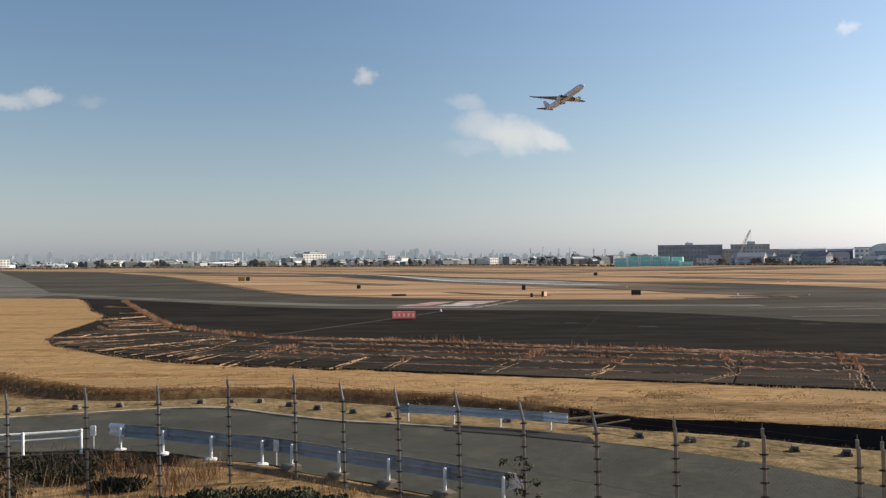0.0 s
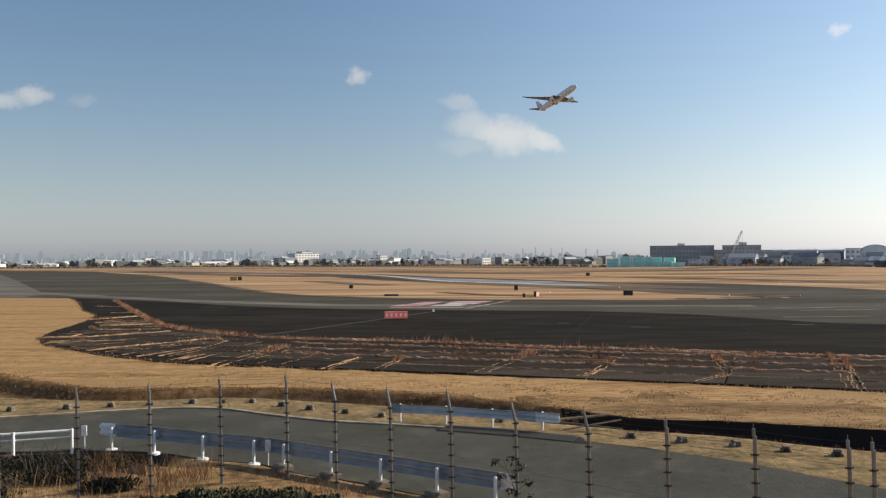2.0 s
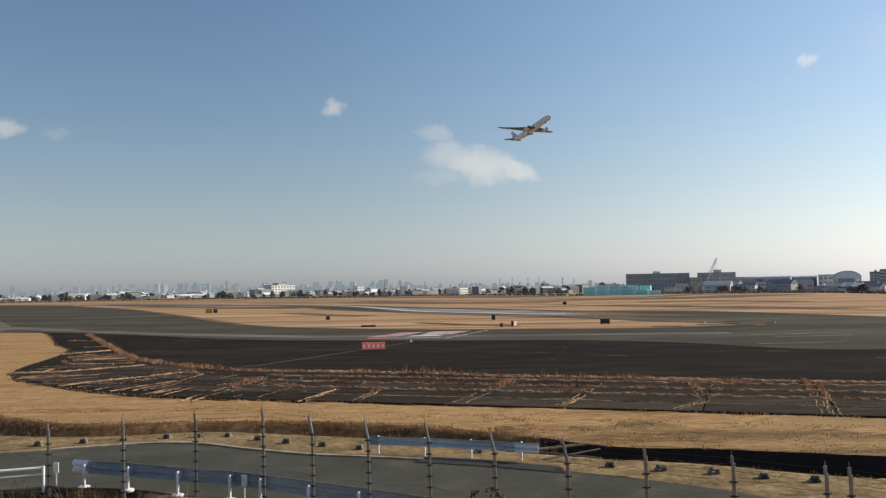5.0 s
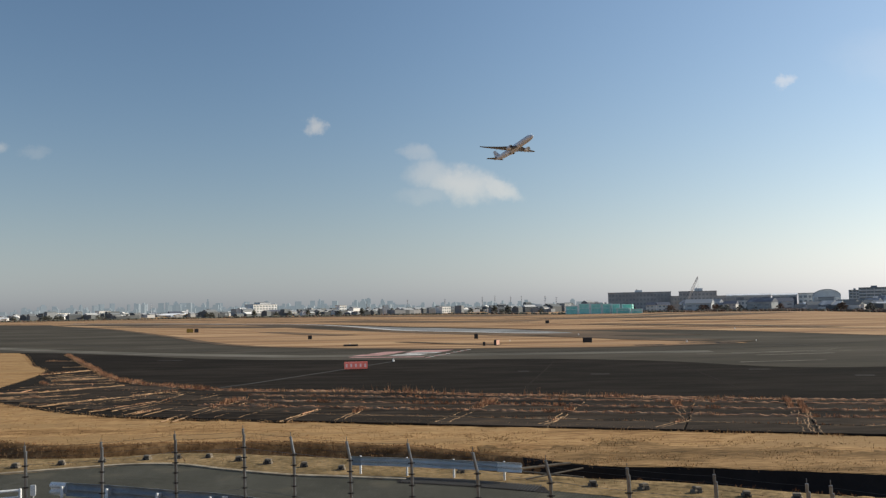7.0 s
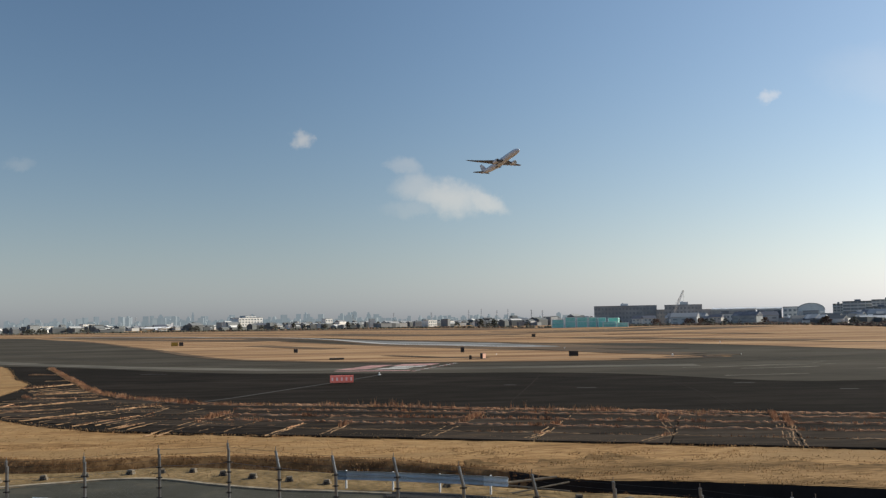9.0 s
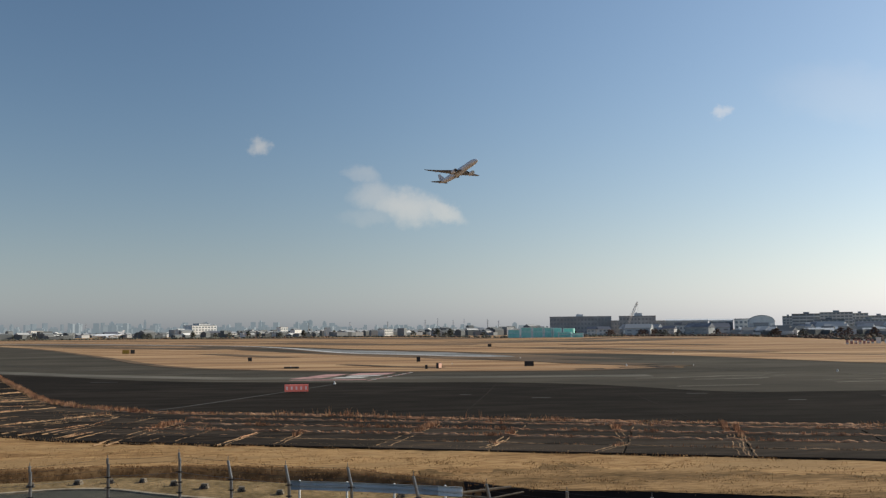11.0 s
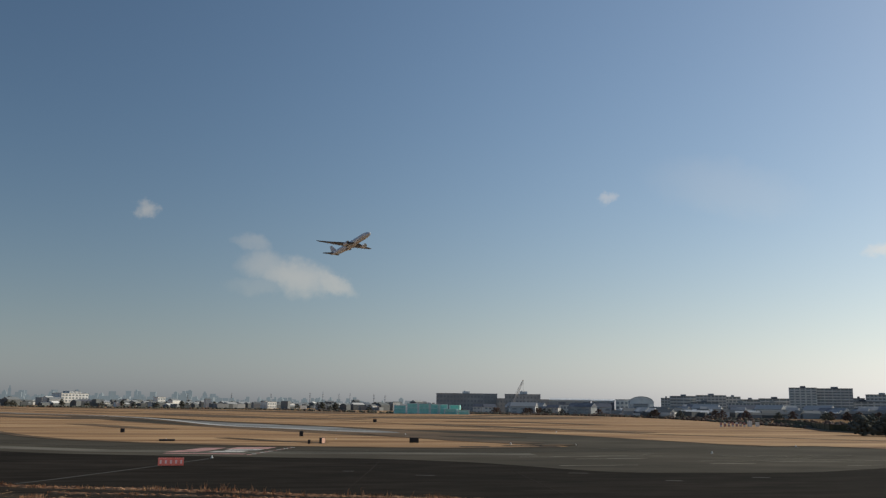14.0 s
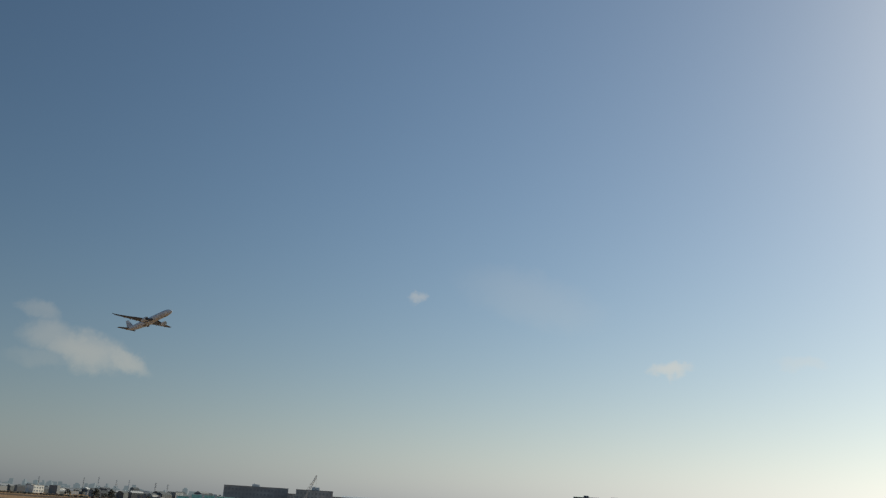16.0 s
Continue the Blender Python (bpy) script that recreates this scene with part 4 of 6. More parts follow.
for x, y in FR:
    part("rail_post", RAIL_POST, None, far_rail, "white rail post", m=pose(x, y + 0.05, -0.02) @ Matrix.Diagonal((0.9, 0.9, 0.95, 1)))
for a, b in zip(FR, FR[1:]):
    g = Geo()
    beam(g, (a[0], a[1] - 0.12), (b[0], b[1] - 0.12), 0.36, 0.67, 0.03)
    part("beam", g, RAIL_PALE, far_rail)
for (x, y), (x2, y2) in (((-1.75, 33.34), (-1.35, 33.18)), ((3.45, 31.24), (4.25, 30.88))):
    g = Geo()
    beam(g, (x, y - 0.02), (x2, y2 - 0.02), 0.35, 0.68)
    part("end_cap", g, WHITE_PAINT if x > 0 else RAIL_BLUE, far_rail, "pale rounded rail end")

grate = thing("drain_grate", "dark slotted drain along the road beside the guard rail", "drain", kind="structure")
g = Geo()
g.loft([[(x, float(ROAD_FAR(x)) - 0.6, 0.034), (x, float(ROAD_FAR(x)) + 0.75 - 0.3 * abs(x - 2.4) / 2.4, 0.034)] for x in np.linspace(0.0, 4.9, 24)], closed=False)
part("channel", g, DARK_HOLLOW, grate)
g = Geo()
g.box(-0.018, 0.018, -0.5, 0.5, 0.02, 0.05)
BAR = g.mesh("bar", DARK_STEEL)
for x in np.linspace(0.3, 4.6, 44):
    part("bar", BAR, None, grate, m=pose(x, float(ROAD_FAR(x)), 0.012, 0, 0, -24))

# ---- concrete stubs along the verge, with a fallen pipe between two of them ----
g = Geo()
g.box(-0.14, 0.14, -0.11, 0.11, -0.05, 0.12, 0.02)
g.box(-0.10, 0.11, -0.09, 0.09, 0.12, 0.21, 0.02)
STUB = g.mesh("block", CONCRETE)
# thin dark plate before the block, painted shade of a hollow
g = Geo()
g.box(-0.07, 0.07, -0.012, 0.012, 0.02, 0.16)
DARK_PLATE = g.mesh("recess", DARK_STEEL)
for x, y in ((-17.2, 36.3), (-15.1, 36.7), (-13.5, 37.2), (-12.0, 37.5), (-10.3, 37.9), (-9.1, 38.1), (-7.8, 38.0), (-6.4, 37.0), (-5.1, 36.0), (-3.6, 35.2), (-2.1, 34.3), (2.3, 32.9), (6.5, 29.9), (8.0, 29.1), (9.5, 28.4), (10.8, 27.6), (12.1, 26.9)):
    st = thing("concrete_stub", "small weathered concrete stub on the verge", "concrete block", pose(x, y, float(ground_z(x, y)) - 0.02, random.uniform(-4, 4), random.uniform(-7, 7), random.uniform(-25, 25)) @ Matrix.Scale(random.uniform(0.95, 1.2), 4), group="verge stubs")
    part("block", STUB, None, st)
    part("recess", DARK_PLATE, None, st, "thin dark plate standing in for a shaded hollow", m=pose(0, -0.14, 0))
g = Geo()
g.tube([(3.9, 32.6, 0.12), (6.4, 33.2, 0.22)], 0.05, 7)
single("fallen_pipe", g, CONCRETE, "pale pipe lying across the ditch edge", "pipe")
g = Geo()
g.tube([(4.4, 31.6, 0.25), (6.3, 30.4, 0.22)], 0.03, 6)
g.tube([(4.4, 30.9, 0.12), (6.5, 31.4, 0.35)], 0.03, 6)
single("old_rail_pipe", g, CONCRETE, "bent grey handrail pipes at the ditch crossing", "pipe")

# ---- rough growth at the foot of the bank ----
weed_g, dark_g = Geo(), Geo()
for _ in range(2600):
    x = random.uniform(-15, 3.2)
    lo, hi = float(FENCE_Y(x)) - 2.8, float(ROAD_NEAR(x)) - 0.35
    y = random.uniform(lo, hi)
    k = noise.noise((x * 0.5, y * 0.5, 9.0))
    h = 0.13 + 0.3 * max(0, k) + (0.5 if -11.5 < x < -6.2 and random.random() < 0.14 else 0)
    blades(weed_g if random.random() < 0.7 else dark_g, x, y, float(ground_z(x, y)) - 0.05, h, 0.2, 5, 0.009, 0.55)
for bx, by in ((-8.3, 25.2), (-7.7, 24.6), (-8.9, 24.3), (-9.6, 25.6), (-6.9, 24.9)):
    blades(weed_g, bx, by, float(ground_z(bx, by)) - 0.05, 0.7, 0.5, 55, 0.008, 0.8)
single("dry_weeds", weed_g, WEED, "dense brown dry weeds under the fence", "weeds", "stuff")
single("straw_weeds", dark_g, STRAW, "pale straw stalks under the fence", "weeds", "stuff")


def leaf_cloud(g, cx, cy, cz, rx, ry, rz, n, size):
    for _ in range(n):
        while True:
            p = Vector((random.uniform(-1, 1), random.uniform(-1, 1), random.uniform(-1, 1)))
            if 0.25 < p.length < 1:
                break
        k = 0.75 + 0.35 * noise.noise((p.x * 2 + cx, p.y * 2 + cy, p.z * 2))
        c = Vector((cx + p.x * rx * k, cy + p.y * ry * k, cz + p.z * rz * k))
        a = Euler((random.uniform(0, 3), random.uniform(0, 3), random.uniform(0, 6))).to_matrix()
        s = size * random.uniform(0.6, 1.3)
        g.add([c + a @ Vector(q) * s for q in ((-0.5, 0, 0), (0, -0.28, 0.06), (0.6, 0, 0), (0, 0.28, 0.06))], [(0, 1, 2, 3)])


for x, y, top, rx in ((-3.75, 14.4, 2.32, 1.0), (-2.75, 14.6, 2.28, 1.0), (-2.0, 14.2, 2.26, 0.8), (-4.7, 14.8, 2.05, 0.8)):
    bush = thing("evergreen_bush", "dark evergreen bush on the grassy bank", "bush", pose(x, y, 0), group="bank bushes")
    z = float(ground_z(x, y))
    g = Geo()
    leaf_cloud(g, 0, 0, (z + top) / 2, rx, 0.9, (top - z) / 2 + 0.12, 3600, 0.075)
    part("leaves", g, HEDGE, bush)
    g = Geo()
    for k in range(5):
        a = k * 1.256
        g.tube([(0, 0, z - 0.1), (0.2 * math.cos(a), 0.2 * math.sin(a), (z + top) / 2), (0.5 * math.cos(a), 0.5 * math.sin(a), top - 0.15)], [0.035, 0.022, 0.008], 5)
    part("stems", g, BARK, bush)
for x, y, rx, ry, h in ((-14.6, 26.0, 1.9, 1.0, 0.42), (-11.9, 26.3, 1.9, 0.9, 0.38), (-9.7, 26.3, 1.3, 0.8, 0.34), (-13.4, 24.3, 2.0, 0.9, 0.45), (-10.6, 24.6, 1.8, 0.9, 0.42), (-8.6, 23.6, 1.0, 0.6, 0.36), (-12.0, 22.6, 2.2, 0.8, 0.4)):
    z = float(ground_z(x, y))
    bramble = thing("bramble", "dark tangled bramble low beside the gutter", "bramble", pose(x, y, z), group="brambles")
    g = Geo()
    leaf_cloud(g, 0, 0, h * 0.4, rx, ry, h * 0.75, 1900, 0.10)
    part("leaves", g, DULL_LEAF, bramble)
    g = Geo()
    for k in range(9):
        a = k * 0.72 + x
        r0 = random.uniform(0.5, 1.0)
        g.tube([(0.3 * rx * math.cos(a), 0.3 * ry * math.sin(a), -0.05), (0.6 * rx * r0 * math.cos(a), 0.6 * ry * math.sin(a), h * 1.7), (rx * r0 * math.cos(a), ry * r0 * math.sin(a), h * 0.7)], [0.012, 0.009, 0.005], 4)
    part("stems", g, BARK, bramble)
sap = thing("sapling", "thin wild sapling with a few leaves beside the fence", "sapling", pose(1.62, 19.2, 0))
g, lg = Geo(), Geo()
g.tube([(0.15, 0, -0.1), (0.12, 0, 0.8), (-0.02, 0, 1.3), (-0.2, 0, 1.72)], [0.018, 0.014, 0.009, 0.004], 5)
for k in range(9):
    z = 0.7 + 0.11 * k
    a = k * 2.2
    p = (0.12 - 0.3 * max(0, z - 0.9) / 0.8, 0, z)
    q = (p[0] + 0.28 * math.cos(a), 0.2 * math.sin(a), z + 0.18)
    g.tube([p, q], [0.007, 0.003], 4)
    leaf_cloud(lg, *q, 0.14, 0.14, 0.13, 30, 0.075)
part("stem", g, BARK, sap)
part("leaves", lg, HEDGE, sap)

# ---- markings on the taxiway and blast pad ----
def patch(name, pts, z, mat, label):
    g = Geo()
    n = len(pts)
    g.add([(x, y, z) for x, y in pts] + [(x, y, z - 0.02) for x, y in pts], [tuple(range(n)), *[(i, i + n, (i + 1) % n + n, (i + 1) % n) for i in range(n)]])
    return single(name, g, mat, label, "marking", "structure")


def line(name, pts, w, z, mat, label):
    g = Geo()
    rows = []
    for i, p in enumerate(pts):
        a, b = Vector(pts[max(i - 1, 0)]), Vector(pts[min(i + 1, len(pts) - 1)])
        d = (b - a).normalized()
        n = Vector((-d.y, d.x)) * w / 2
        rows.append([(p[0] - n.x, p[1] - n.y, z - 0.015), (p[0] - n.x, p[1] - n.y, z), (p[0] + n.x, p[1] + n.y, z), (p[0] + n.x, p[1] + n.y, z - 0.015)])
    g.loft(rows, closed=False)
    return single(name, g, mat, label, "marking", "structure")


Z = 0.045
patch("red_marking", [(-6.2, 117.4), (-2.2, 117.9), (-0.6, 122.0), (-4.4, 121.4)], Z, RED_PAINT, "worn red painted block on the taxiway")
patch("red_marking", [(-3.9, 122.4), (-0.3, 122.9), (1.5, 129.0), (-1.6, 128.4)], Z, RED_PAINT, "worn red painted block on the taxiway")
patch("red_marking", [(1.3, 125.0), (6.8, 125.8), (8.4, 130.6), (3.0, 130.0)], Z, RED_PAINT, "worn red painted block on the taxiway")
patch("white_marking", [(-0.9, 117.0), (3.2, 117.5), (4.2, 120.4), (0.2, 120.0)], Z, WHITE_LINE, "worn white painted block on the taxiway")
patch("white_marking", [(1.0, 121.2), (5.4, 121.8), (6.4, 124.8), (2.0, 124.2)], Z, WHITE_LINE, "worn white painted block on the taxiway")
patch("red_marking", [(-6.0, 114.0), (3.4, 112.4), (3.7, 113.6), (-5.6, 115.2)], Z, RED_PAINT, "thin worn red painted band on the taxiway")
for k in range(12):
    s = k / 11
    x, y = 3.6 + 6.6 * s, 111.2 + 18.5 * s
    patch("hold_dash", [(x, y), (x + 0.55, y - 0.1), (x + 0.75, y + 0.7), (x + 0.2, y + 0.8)], Z, WHITE_LINE if k % 2 else RED_PAINT, "short worn dash of a holding line")
line("pad_line", [(-14.2, 73), (-12.3, 76.5), (-5.2, 92.5), (-0.6, 104)], 0.34, 0.02, FAINT_LINE, "faded guide line on the blast pad")
line("pad_line", [(28.1, 86), (23.2, 56.5)], 0.10, 0.02, GHOST_LINE, "faded guide line on the blast pad")
line("pad_line", [(9.4, 66), (14.2, 85), (17.8, 100)], 0.12, 0.02, GHOST_LINE, "faded guide line on the blast pad")
line("pale_streak", [(-150, 262), (-95, 196), (-58, 156), (-36, 136), (-14, 121), (10, 116), (40, 112)], 5.0, 0.04, STREAK, "broad paler band worn along the taxiway edge")
line("centre_line", [(-160, 300), (-95, 232), (-50, 165), (-20, 135), (8, 121), (34, 116), (58, 122)], 0.3, Z, FAINT_LINE, "faded yellow-grey taxiway centre line")
line("turn_line", [(49, 108), (54, 109.5), (58, 114), (59, 121), (56, 130)], 0.2, Z, STREAK, "pale curved line at the taxiway bend")
streak_rng = random.Random(41)
for k in range(22):
    x, y, w = streak_rng.uniform(34, 86), streak_rng.uniform(87, 109), streak_rng.uniform(4, 15)
    s, b = streak_rng.uniform(-0.12, 0.10), streak_rng.uniform(-0.5, 0.5)
    line("pale_streak", [(x, y), (x + w * 0.35, y + w * 0.35 * s + b), (x + w * 0.7, y + w * 0.7 * s - b * 0.4), (x + w, y + w * s)], streak_rng.uniform(0.2, 0.75),
         Z + 0.0006 * k, DUST_STREAK, "pale worn streak in the asphalt")
for x, y, l in ((18, 78.5, 1.6), (33, 80, 1.8), (38, 71, 1.4), (48, 73.5, 1.6), (-29, 117, 3.4), (-38, 113, 1.6), (12, 84, 1.0)):
    line("pale_patch", [(x - l / 2, y + 0.2), (x + l / 2, y - 0.2)], 0.5, 0.022, FAINT_LINE, "small pale repair in the dark asphalt")
# dark brown lines along the rims of the grass, and wheel tracks through it
for pts, w in (([(x, float(ISLE_NEAR(x)) - 0.5) for x in np.linspace(-150, 52, 40)], 2.6), ([(x, float(ISLE_FAR(x)) + 0.6) for x in np.linspace(-130, 52, 40)], 3.0),
               ([(x, float(TAXI_FAR(x)) + 1.0) for x in np.linspace(-90, 190, 60)], 1.6),
               ([(x, float(RW_NEAR(x)) - 3.0) for x in np.linspace(-110, 38, 40)], 5.0)):
    line("rim_growth", pts, w, 0.082, TRACK, "dark brown line along the rim of the grass")
for k, (pts, w) in enumerate((([(-33, 541), (11, 421), (65, 394)], 34.4),
                          ([(-158, 1047), (12, 833), (108, 650)], 90.1),
                          ([(75, 450), (144, 457), (226, 548)], 49.6),
                          ([(66, 299), (86, 256), (106, 211)], 11.0),
                          ([(33, 197), (44, 157), (51, 145)], 9.4),
                          ([(-37, 266), (-20, 230), (-11, 217)], 7.1),
                          ([(1, 165), (10, 151), (17, 145)], 3.0),
                          ([(50, 137), (56, 140)], 4.4),
                          ([(-137, 455), (-91, 400), (-38, 339)], 23.4),
                          ([(89, 350), (117, 352), (135, 304)], 11.9))):
    line("wheel_track", pts, w, 0.09 + 0.004 * k, TRACK, "brown wheel track worn through dry grass")
for d, w in ((2.5, 1.1), (8.0, 1.6)):
    line("runway_edge_line", [(x, float(RW_NEAR(x)) + d) for x in np.linspace(-100, 36, 40)], w, 0.1, WHITE_LINE, "worn white line along the runway")
# drains and dark kerb seams at the island's tip
for x, y, l in ((38, 133.0, 4.5), (47, 136.6, 6.5), (50.5, 134.4, 3)):
    line("drain_cover", [(x - l / 2, y), (x + l / 2, y - 0.3)], 2.2, 0.07, DARK_HOLLOW, "dark drain grating in the taxiway shoulder")


# ---- signs, boxes and lights on the airfield ----
def panel_sign(name, x, y, w, h, leg, turn, face, back, label, bars=0, thick=0.22):
    ob = thing(name, label, "airfield sign", pose(x, y, 0.03, 0, 0, turn))
    g = Geo()
    g.box(-w / 2, w / 2, 0, thick, leg, leg + h, 0.03)
    body = part("cabinet", g, back, ob)
    g = Geo()
    g.box(-w / 2 + 0.05, w / 2 - 0.05, -0.015, 0.01, leg + 0.05, leg + h - 0.05)
    fc = part("face", g, face, body)
    for k in range(bars):
        cx = -w / 2 + w * (k + 0.5) / bars
        g = Geo()
        bw = w / bars * 0.19
        g.box(cx - bw, cx + bw, -0.024, -0.012, leg + h * 0.27, leg + h * 0.73, 0.004)
        part("legend_bar", g, PALE_BAR, body)
    for lx in (-w * 0.36, w * 0.36):
        g = Geo()
        g.tube([(lx, thick / 2, -0.05), (lx, thick / 2, leg + 0.04)], 0.04, 6)
        part("leg", g, STEEL, ob)
    return ob


panel_sign("guidance_sign", -4.05, 91.4, 2.36, 0.72, 0.06, 2, RED_SIGN, RED_SIGN, "red airfield guidance sign with a pale unreadable legend", 5)
panel_sign("guidance_sign", 31.1, 144.0, 1.5, 0.80, 0.12, -10, BLACK_BOX, BLACK_BOX, "black back of an airfield guidance sign on grass")
panel_sign("guidance_sign", -63.4, 280.5, 2.0, 1.15, 0.1, 8, YELLOW, BLACK_BOX, "yellow and black airfield guidance sign on grass")
panel_sign("guidance_sign", -61.5, 281.0, 1.2, 1.15, 0.1, 20, BLACK_BOX, BLACK_BOX, "black back of an airfield guidance sign on grass")
panel_sign("control_box", 16.15, 141.0, 0.8, 0.85, 0.12, 40, ORANGE, BLACK_BOX, "orange-faced electrical box on the grass", thick=0.5)
panel_sign("control_box", 15.5, 172.0, 0.7, 0.95, 0.15, -6, BLACK_BOX, BLACK_BOX, "dark upright electrical box on the grass", thick=0.5)
panel_sign("control_box", 13.9, 140.5, 0.4, 0.6, 0.08, -6, BLACK_BOX, BLACK_BOX, "small dark electrical box on the grass", thick=0.3)
panel_sign("control_box", -18.1, 191.0, 0.8, 0.75, 0.1, 0, BLACK_BOX, BLACK_BOX, "dark electrical box on the grass", thick=0.5)
panel_sign("control_box", 55.0, 322.0, 1.3, 1.0, 0.1, -12, BLACK_BOX, BLACK_BOX, "dark electrical box on the grass", thick=0.5)
panel_sign("control_box", -7.5, 150.5, 2.4, 0.3, 0.02, 0, BLACK_BOX, BLACK_BOX, "low dark box at the edge of the grass island", thick=0.7)
LIGHT_G = Geo()
LIGHT_G.tube([(0, 0, -0.03), (0, 0, 0.06), (0, 0, 0.10)], [0.22, 0.22, 0.12], 10)
LIGHT_G.tube([(0, 0, 0.10), (0, 0, 0.28), (0, 0, 0.38)], [0.10, 0.13, 0.05], 10)
LIGHT_ME = LIGHT_G.mesh("edge_light", WHITE_WALL, True)
for x, y, s in ((-0.3, 104.4, 0.75), (66.9, 114, 0.7), (77.3, 89.8, 0.6), (46.5, 141, 0.8), (38.3, 186, 0.7), (81, 210, 0.7), (57, 139, 0.5), (-8, 158, 0.5), (95, 135, 0.6), (20.5, 160, 0.5)):
    ob = new("edge_light", LIGHT_ME)
    ob.matrix_world = pose(x, y, 0.055) @ Matrix.Diagonal((s, s, s, 1))
    tagged(ob, "small white taxiway edge light on a round base", "airfield light", "edge lights")

# red and white aerial array behind the grass
for k in range(7):
    x, y = 176 + 2.2 * k, 293.0 + 1.0 * k
    ob = thing("aerial_mast", "short red and white banded aerial mast", "aerial", pose(x, y, 0), group="aerial array")
    for j in range(3):
        g = Geo()
        g.box(-0.32, 0.32, -0.3, 0.3, 0.5 * j, 0.5 * j + 0.5, 0.03)
        part("band", g, RED_PAINT if (j + k) % 3 else WHITE_WALL, ob)
for x, y, w, h in ((191.5, 299, 1.3, 2.0), (196, 301, 1.1, 1.5)):
    g = Geo()
    g.box(-w / 2, w / 2, -0.5, 0.5, 0, h, 0.05)
    g.box(-w / 2 - 0.1, w / 2 + 0.1, -0.6, 0.6, h, h + 0.1)
    single("equipment_shelter", g, WHITE_WALL if w > 1 else STEEL, "small equipment cabinet standing on the grass", "cabinet", m=pose(x, y, 0))


# ---- airliners ----
def airliner(name, label, m, gear):
    ob = thing(name, label, "airliner", m)
    g = Geo()
    rings = []
    for x, r, zc in ((33.6, 0.15, -0.7), (33.0, 0.9, -0.6), (31.6, 1.7, -0.4), (29.2, 2.45, -0.15), (26, 2.9, 0), (22, 3.0, 0), (-12, 3.0, 0), (-18, 2.75, 0.25), (-24, 2.0, 0.9), (-29, 1.2, 1.5), (-32.5, 0.6, 1.9), (-33.4, 0.2, 2.0)):
        rings.append([(x, r * math.cos(a), zc + r * math.sin(a)) for a in (2 * math.pi * k / 20 for k in range(20))])
    g.loft(rings)
    body = part("fuselage", g, PLANE_WHITE, ob, smooth=True)
    g = Geo()
    g.loft([[(31.4 - 0.4 * abs(y), y, z) for y in (-1.5, -0.7, 0, 0.7, 1.5)] for z in (0.42, 1.05)], closed=False)
    part("cockpit_window", g, PLANE_DARK, body, "dark cockpit glazing")
    g = Geo()
    rings = []
    for x, s in ((9, 0.2), (7, 0.8), (2, 1.0), (-6, 1.0), (-11, 0.5), (-13, 0.15)):
        rings.append([(x, 3.1 * s * math.cos(a), -1.7 + 1.9 * s * math.sin(a)) for a in (2 * math.pi * k / 14 for k in range(14))])
    g.loft(rings)
    part("belly_fairing", g, PLANE_WHITE, ob, smooth=True)

    def foil(secs):
        rr = []
        for (x, y, z, c, th), up in secs:
            pts = [(0, 0), (0.08, 0.5), (0.35, 0.6), (0.7, 0.3), (1, 0), (0.7, -0.2), (0.35, -0.4), (0.08, -0.35)]
            rr.append([(x - a * c, y, z + b * th) if not up else (x - a * c, y + b * th, z) for a, b in pts])
        return Geo().loft(rr)
    for s in (-1, 1):
        w = foil([((x, s * y, z, c, t), False) for x, y, z, c, t in ((10.5, 2.0, -1.5, 12.5, 1.6), (6.0, 9.5, -0.9, 8.6, 1.0), (0.2, 20, 0.5, 5.0, 0.55), (-4.8, 29, 2.0, 2.8, 0.3), (-7.0, 31.6, 2.9, 1.6, 0.15), (-8.6, 32.4, 3.8, 0.7, 0.06))])
        wing = part("wing", w, PLANE_GREY, ob, smooth=True)
        for k in range(4):
            y = 5.5 + 5.5 * k
            x, z = ((-1.3, -1.5), (-2.0, -0.85), (-3.2, -0.1), (-4.6, 0.72))[k]
            g = Geo()
            g.tube([(x + 2.4, s * y, z), (x, s * y, z - 0.12), (x - 2.2, s * y, z - 0.05)], [0.08, 0.34, 0.06], 7)
            part("flap_fairing", g, PLANE_WHITE, wing)
        h = foil([((x, s * y, z, c, t), False) for x, y, z, c, t in ((-26.0, 0.8, 1.6, 6.0, 0.5), (-31.6, 9.5, 2.4, 2.3, 0.18))])
        part("tailplane", h, PLANE_GREY, ob, smooth=True)
        g = Geo()
        ez = -2.9
        g.loft([[(x, s * 10.2 + r * math.cos(a), ez + r * math.sin(a)) for a in (2 * math.pi * k / 18 for k in range(18))] for x, r in ((10.9, 1.62), (11.1, 1.78), (10.2, 1.95), (7.2, 1.95), (4.8, 1.5), (4.0, 1.0))])
        eng = part("engine", g, PLANE_WHITE, ob, smooth=True)
        g = Geo()
        g.loft([[(x, s * 10.2 + r * math.cos(a), ez + r * math.sin(a)) for a in (2 * math.pi * k / 18 for k in range(18))] for x, r in ((11.06, 1.6), (11.16, 1.62), (11.16, 0.3), (11.5, 0.05))])
        part("inlet", g, PLANE_DARK, eng, "dark engine inlet")
        g = Geo()
        g.box(2.5, 8.0, s * 10.2 - 0.18, s * 10.2 + 0.18, ez + 1.4, -0.6, 0.05)
        part("pylon", g, PLANE_WHITE, eng)
    f = foil([((x, 0, z, c, t), True) for x, z, c, t in ((-22.0, 2.4, 9.5, 0.7), (-30.2, 10.6, 3.6, 0.25))])
    part("fin", f, PLANE_TAIL, ob, "tail fin with faded livery", smooth=True)
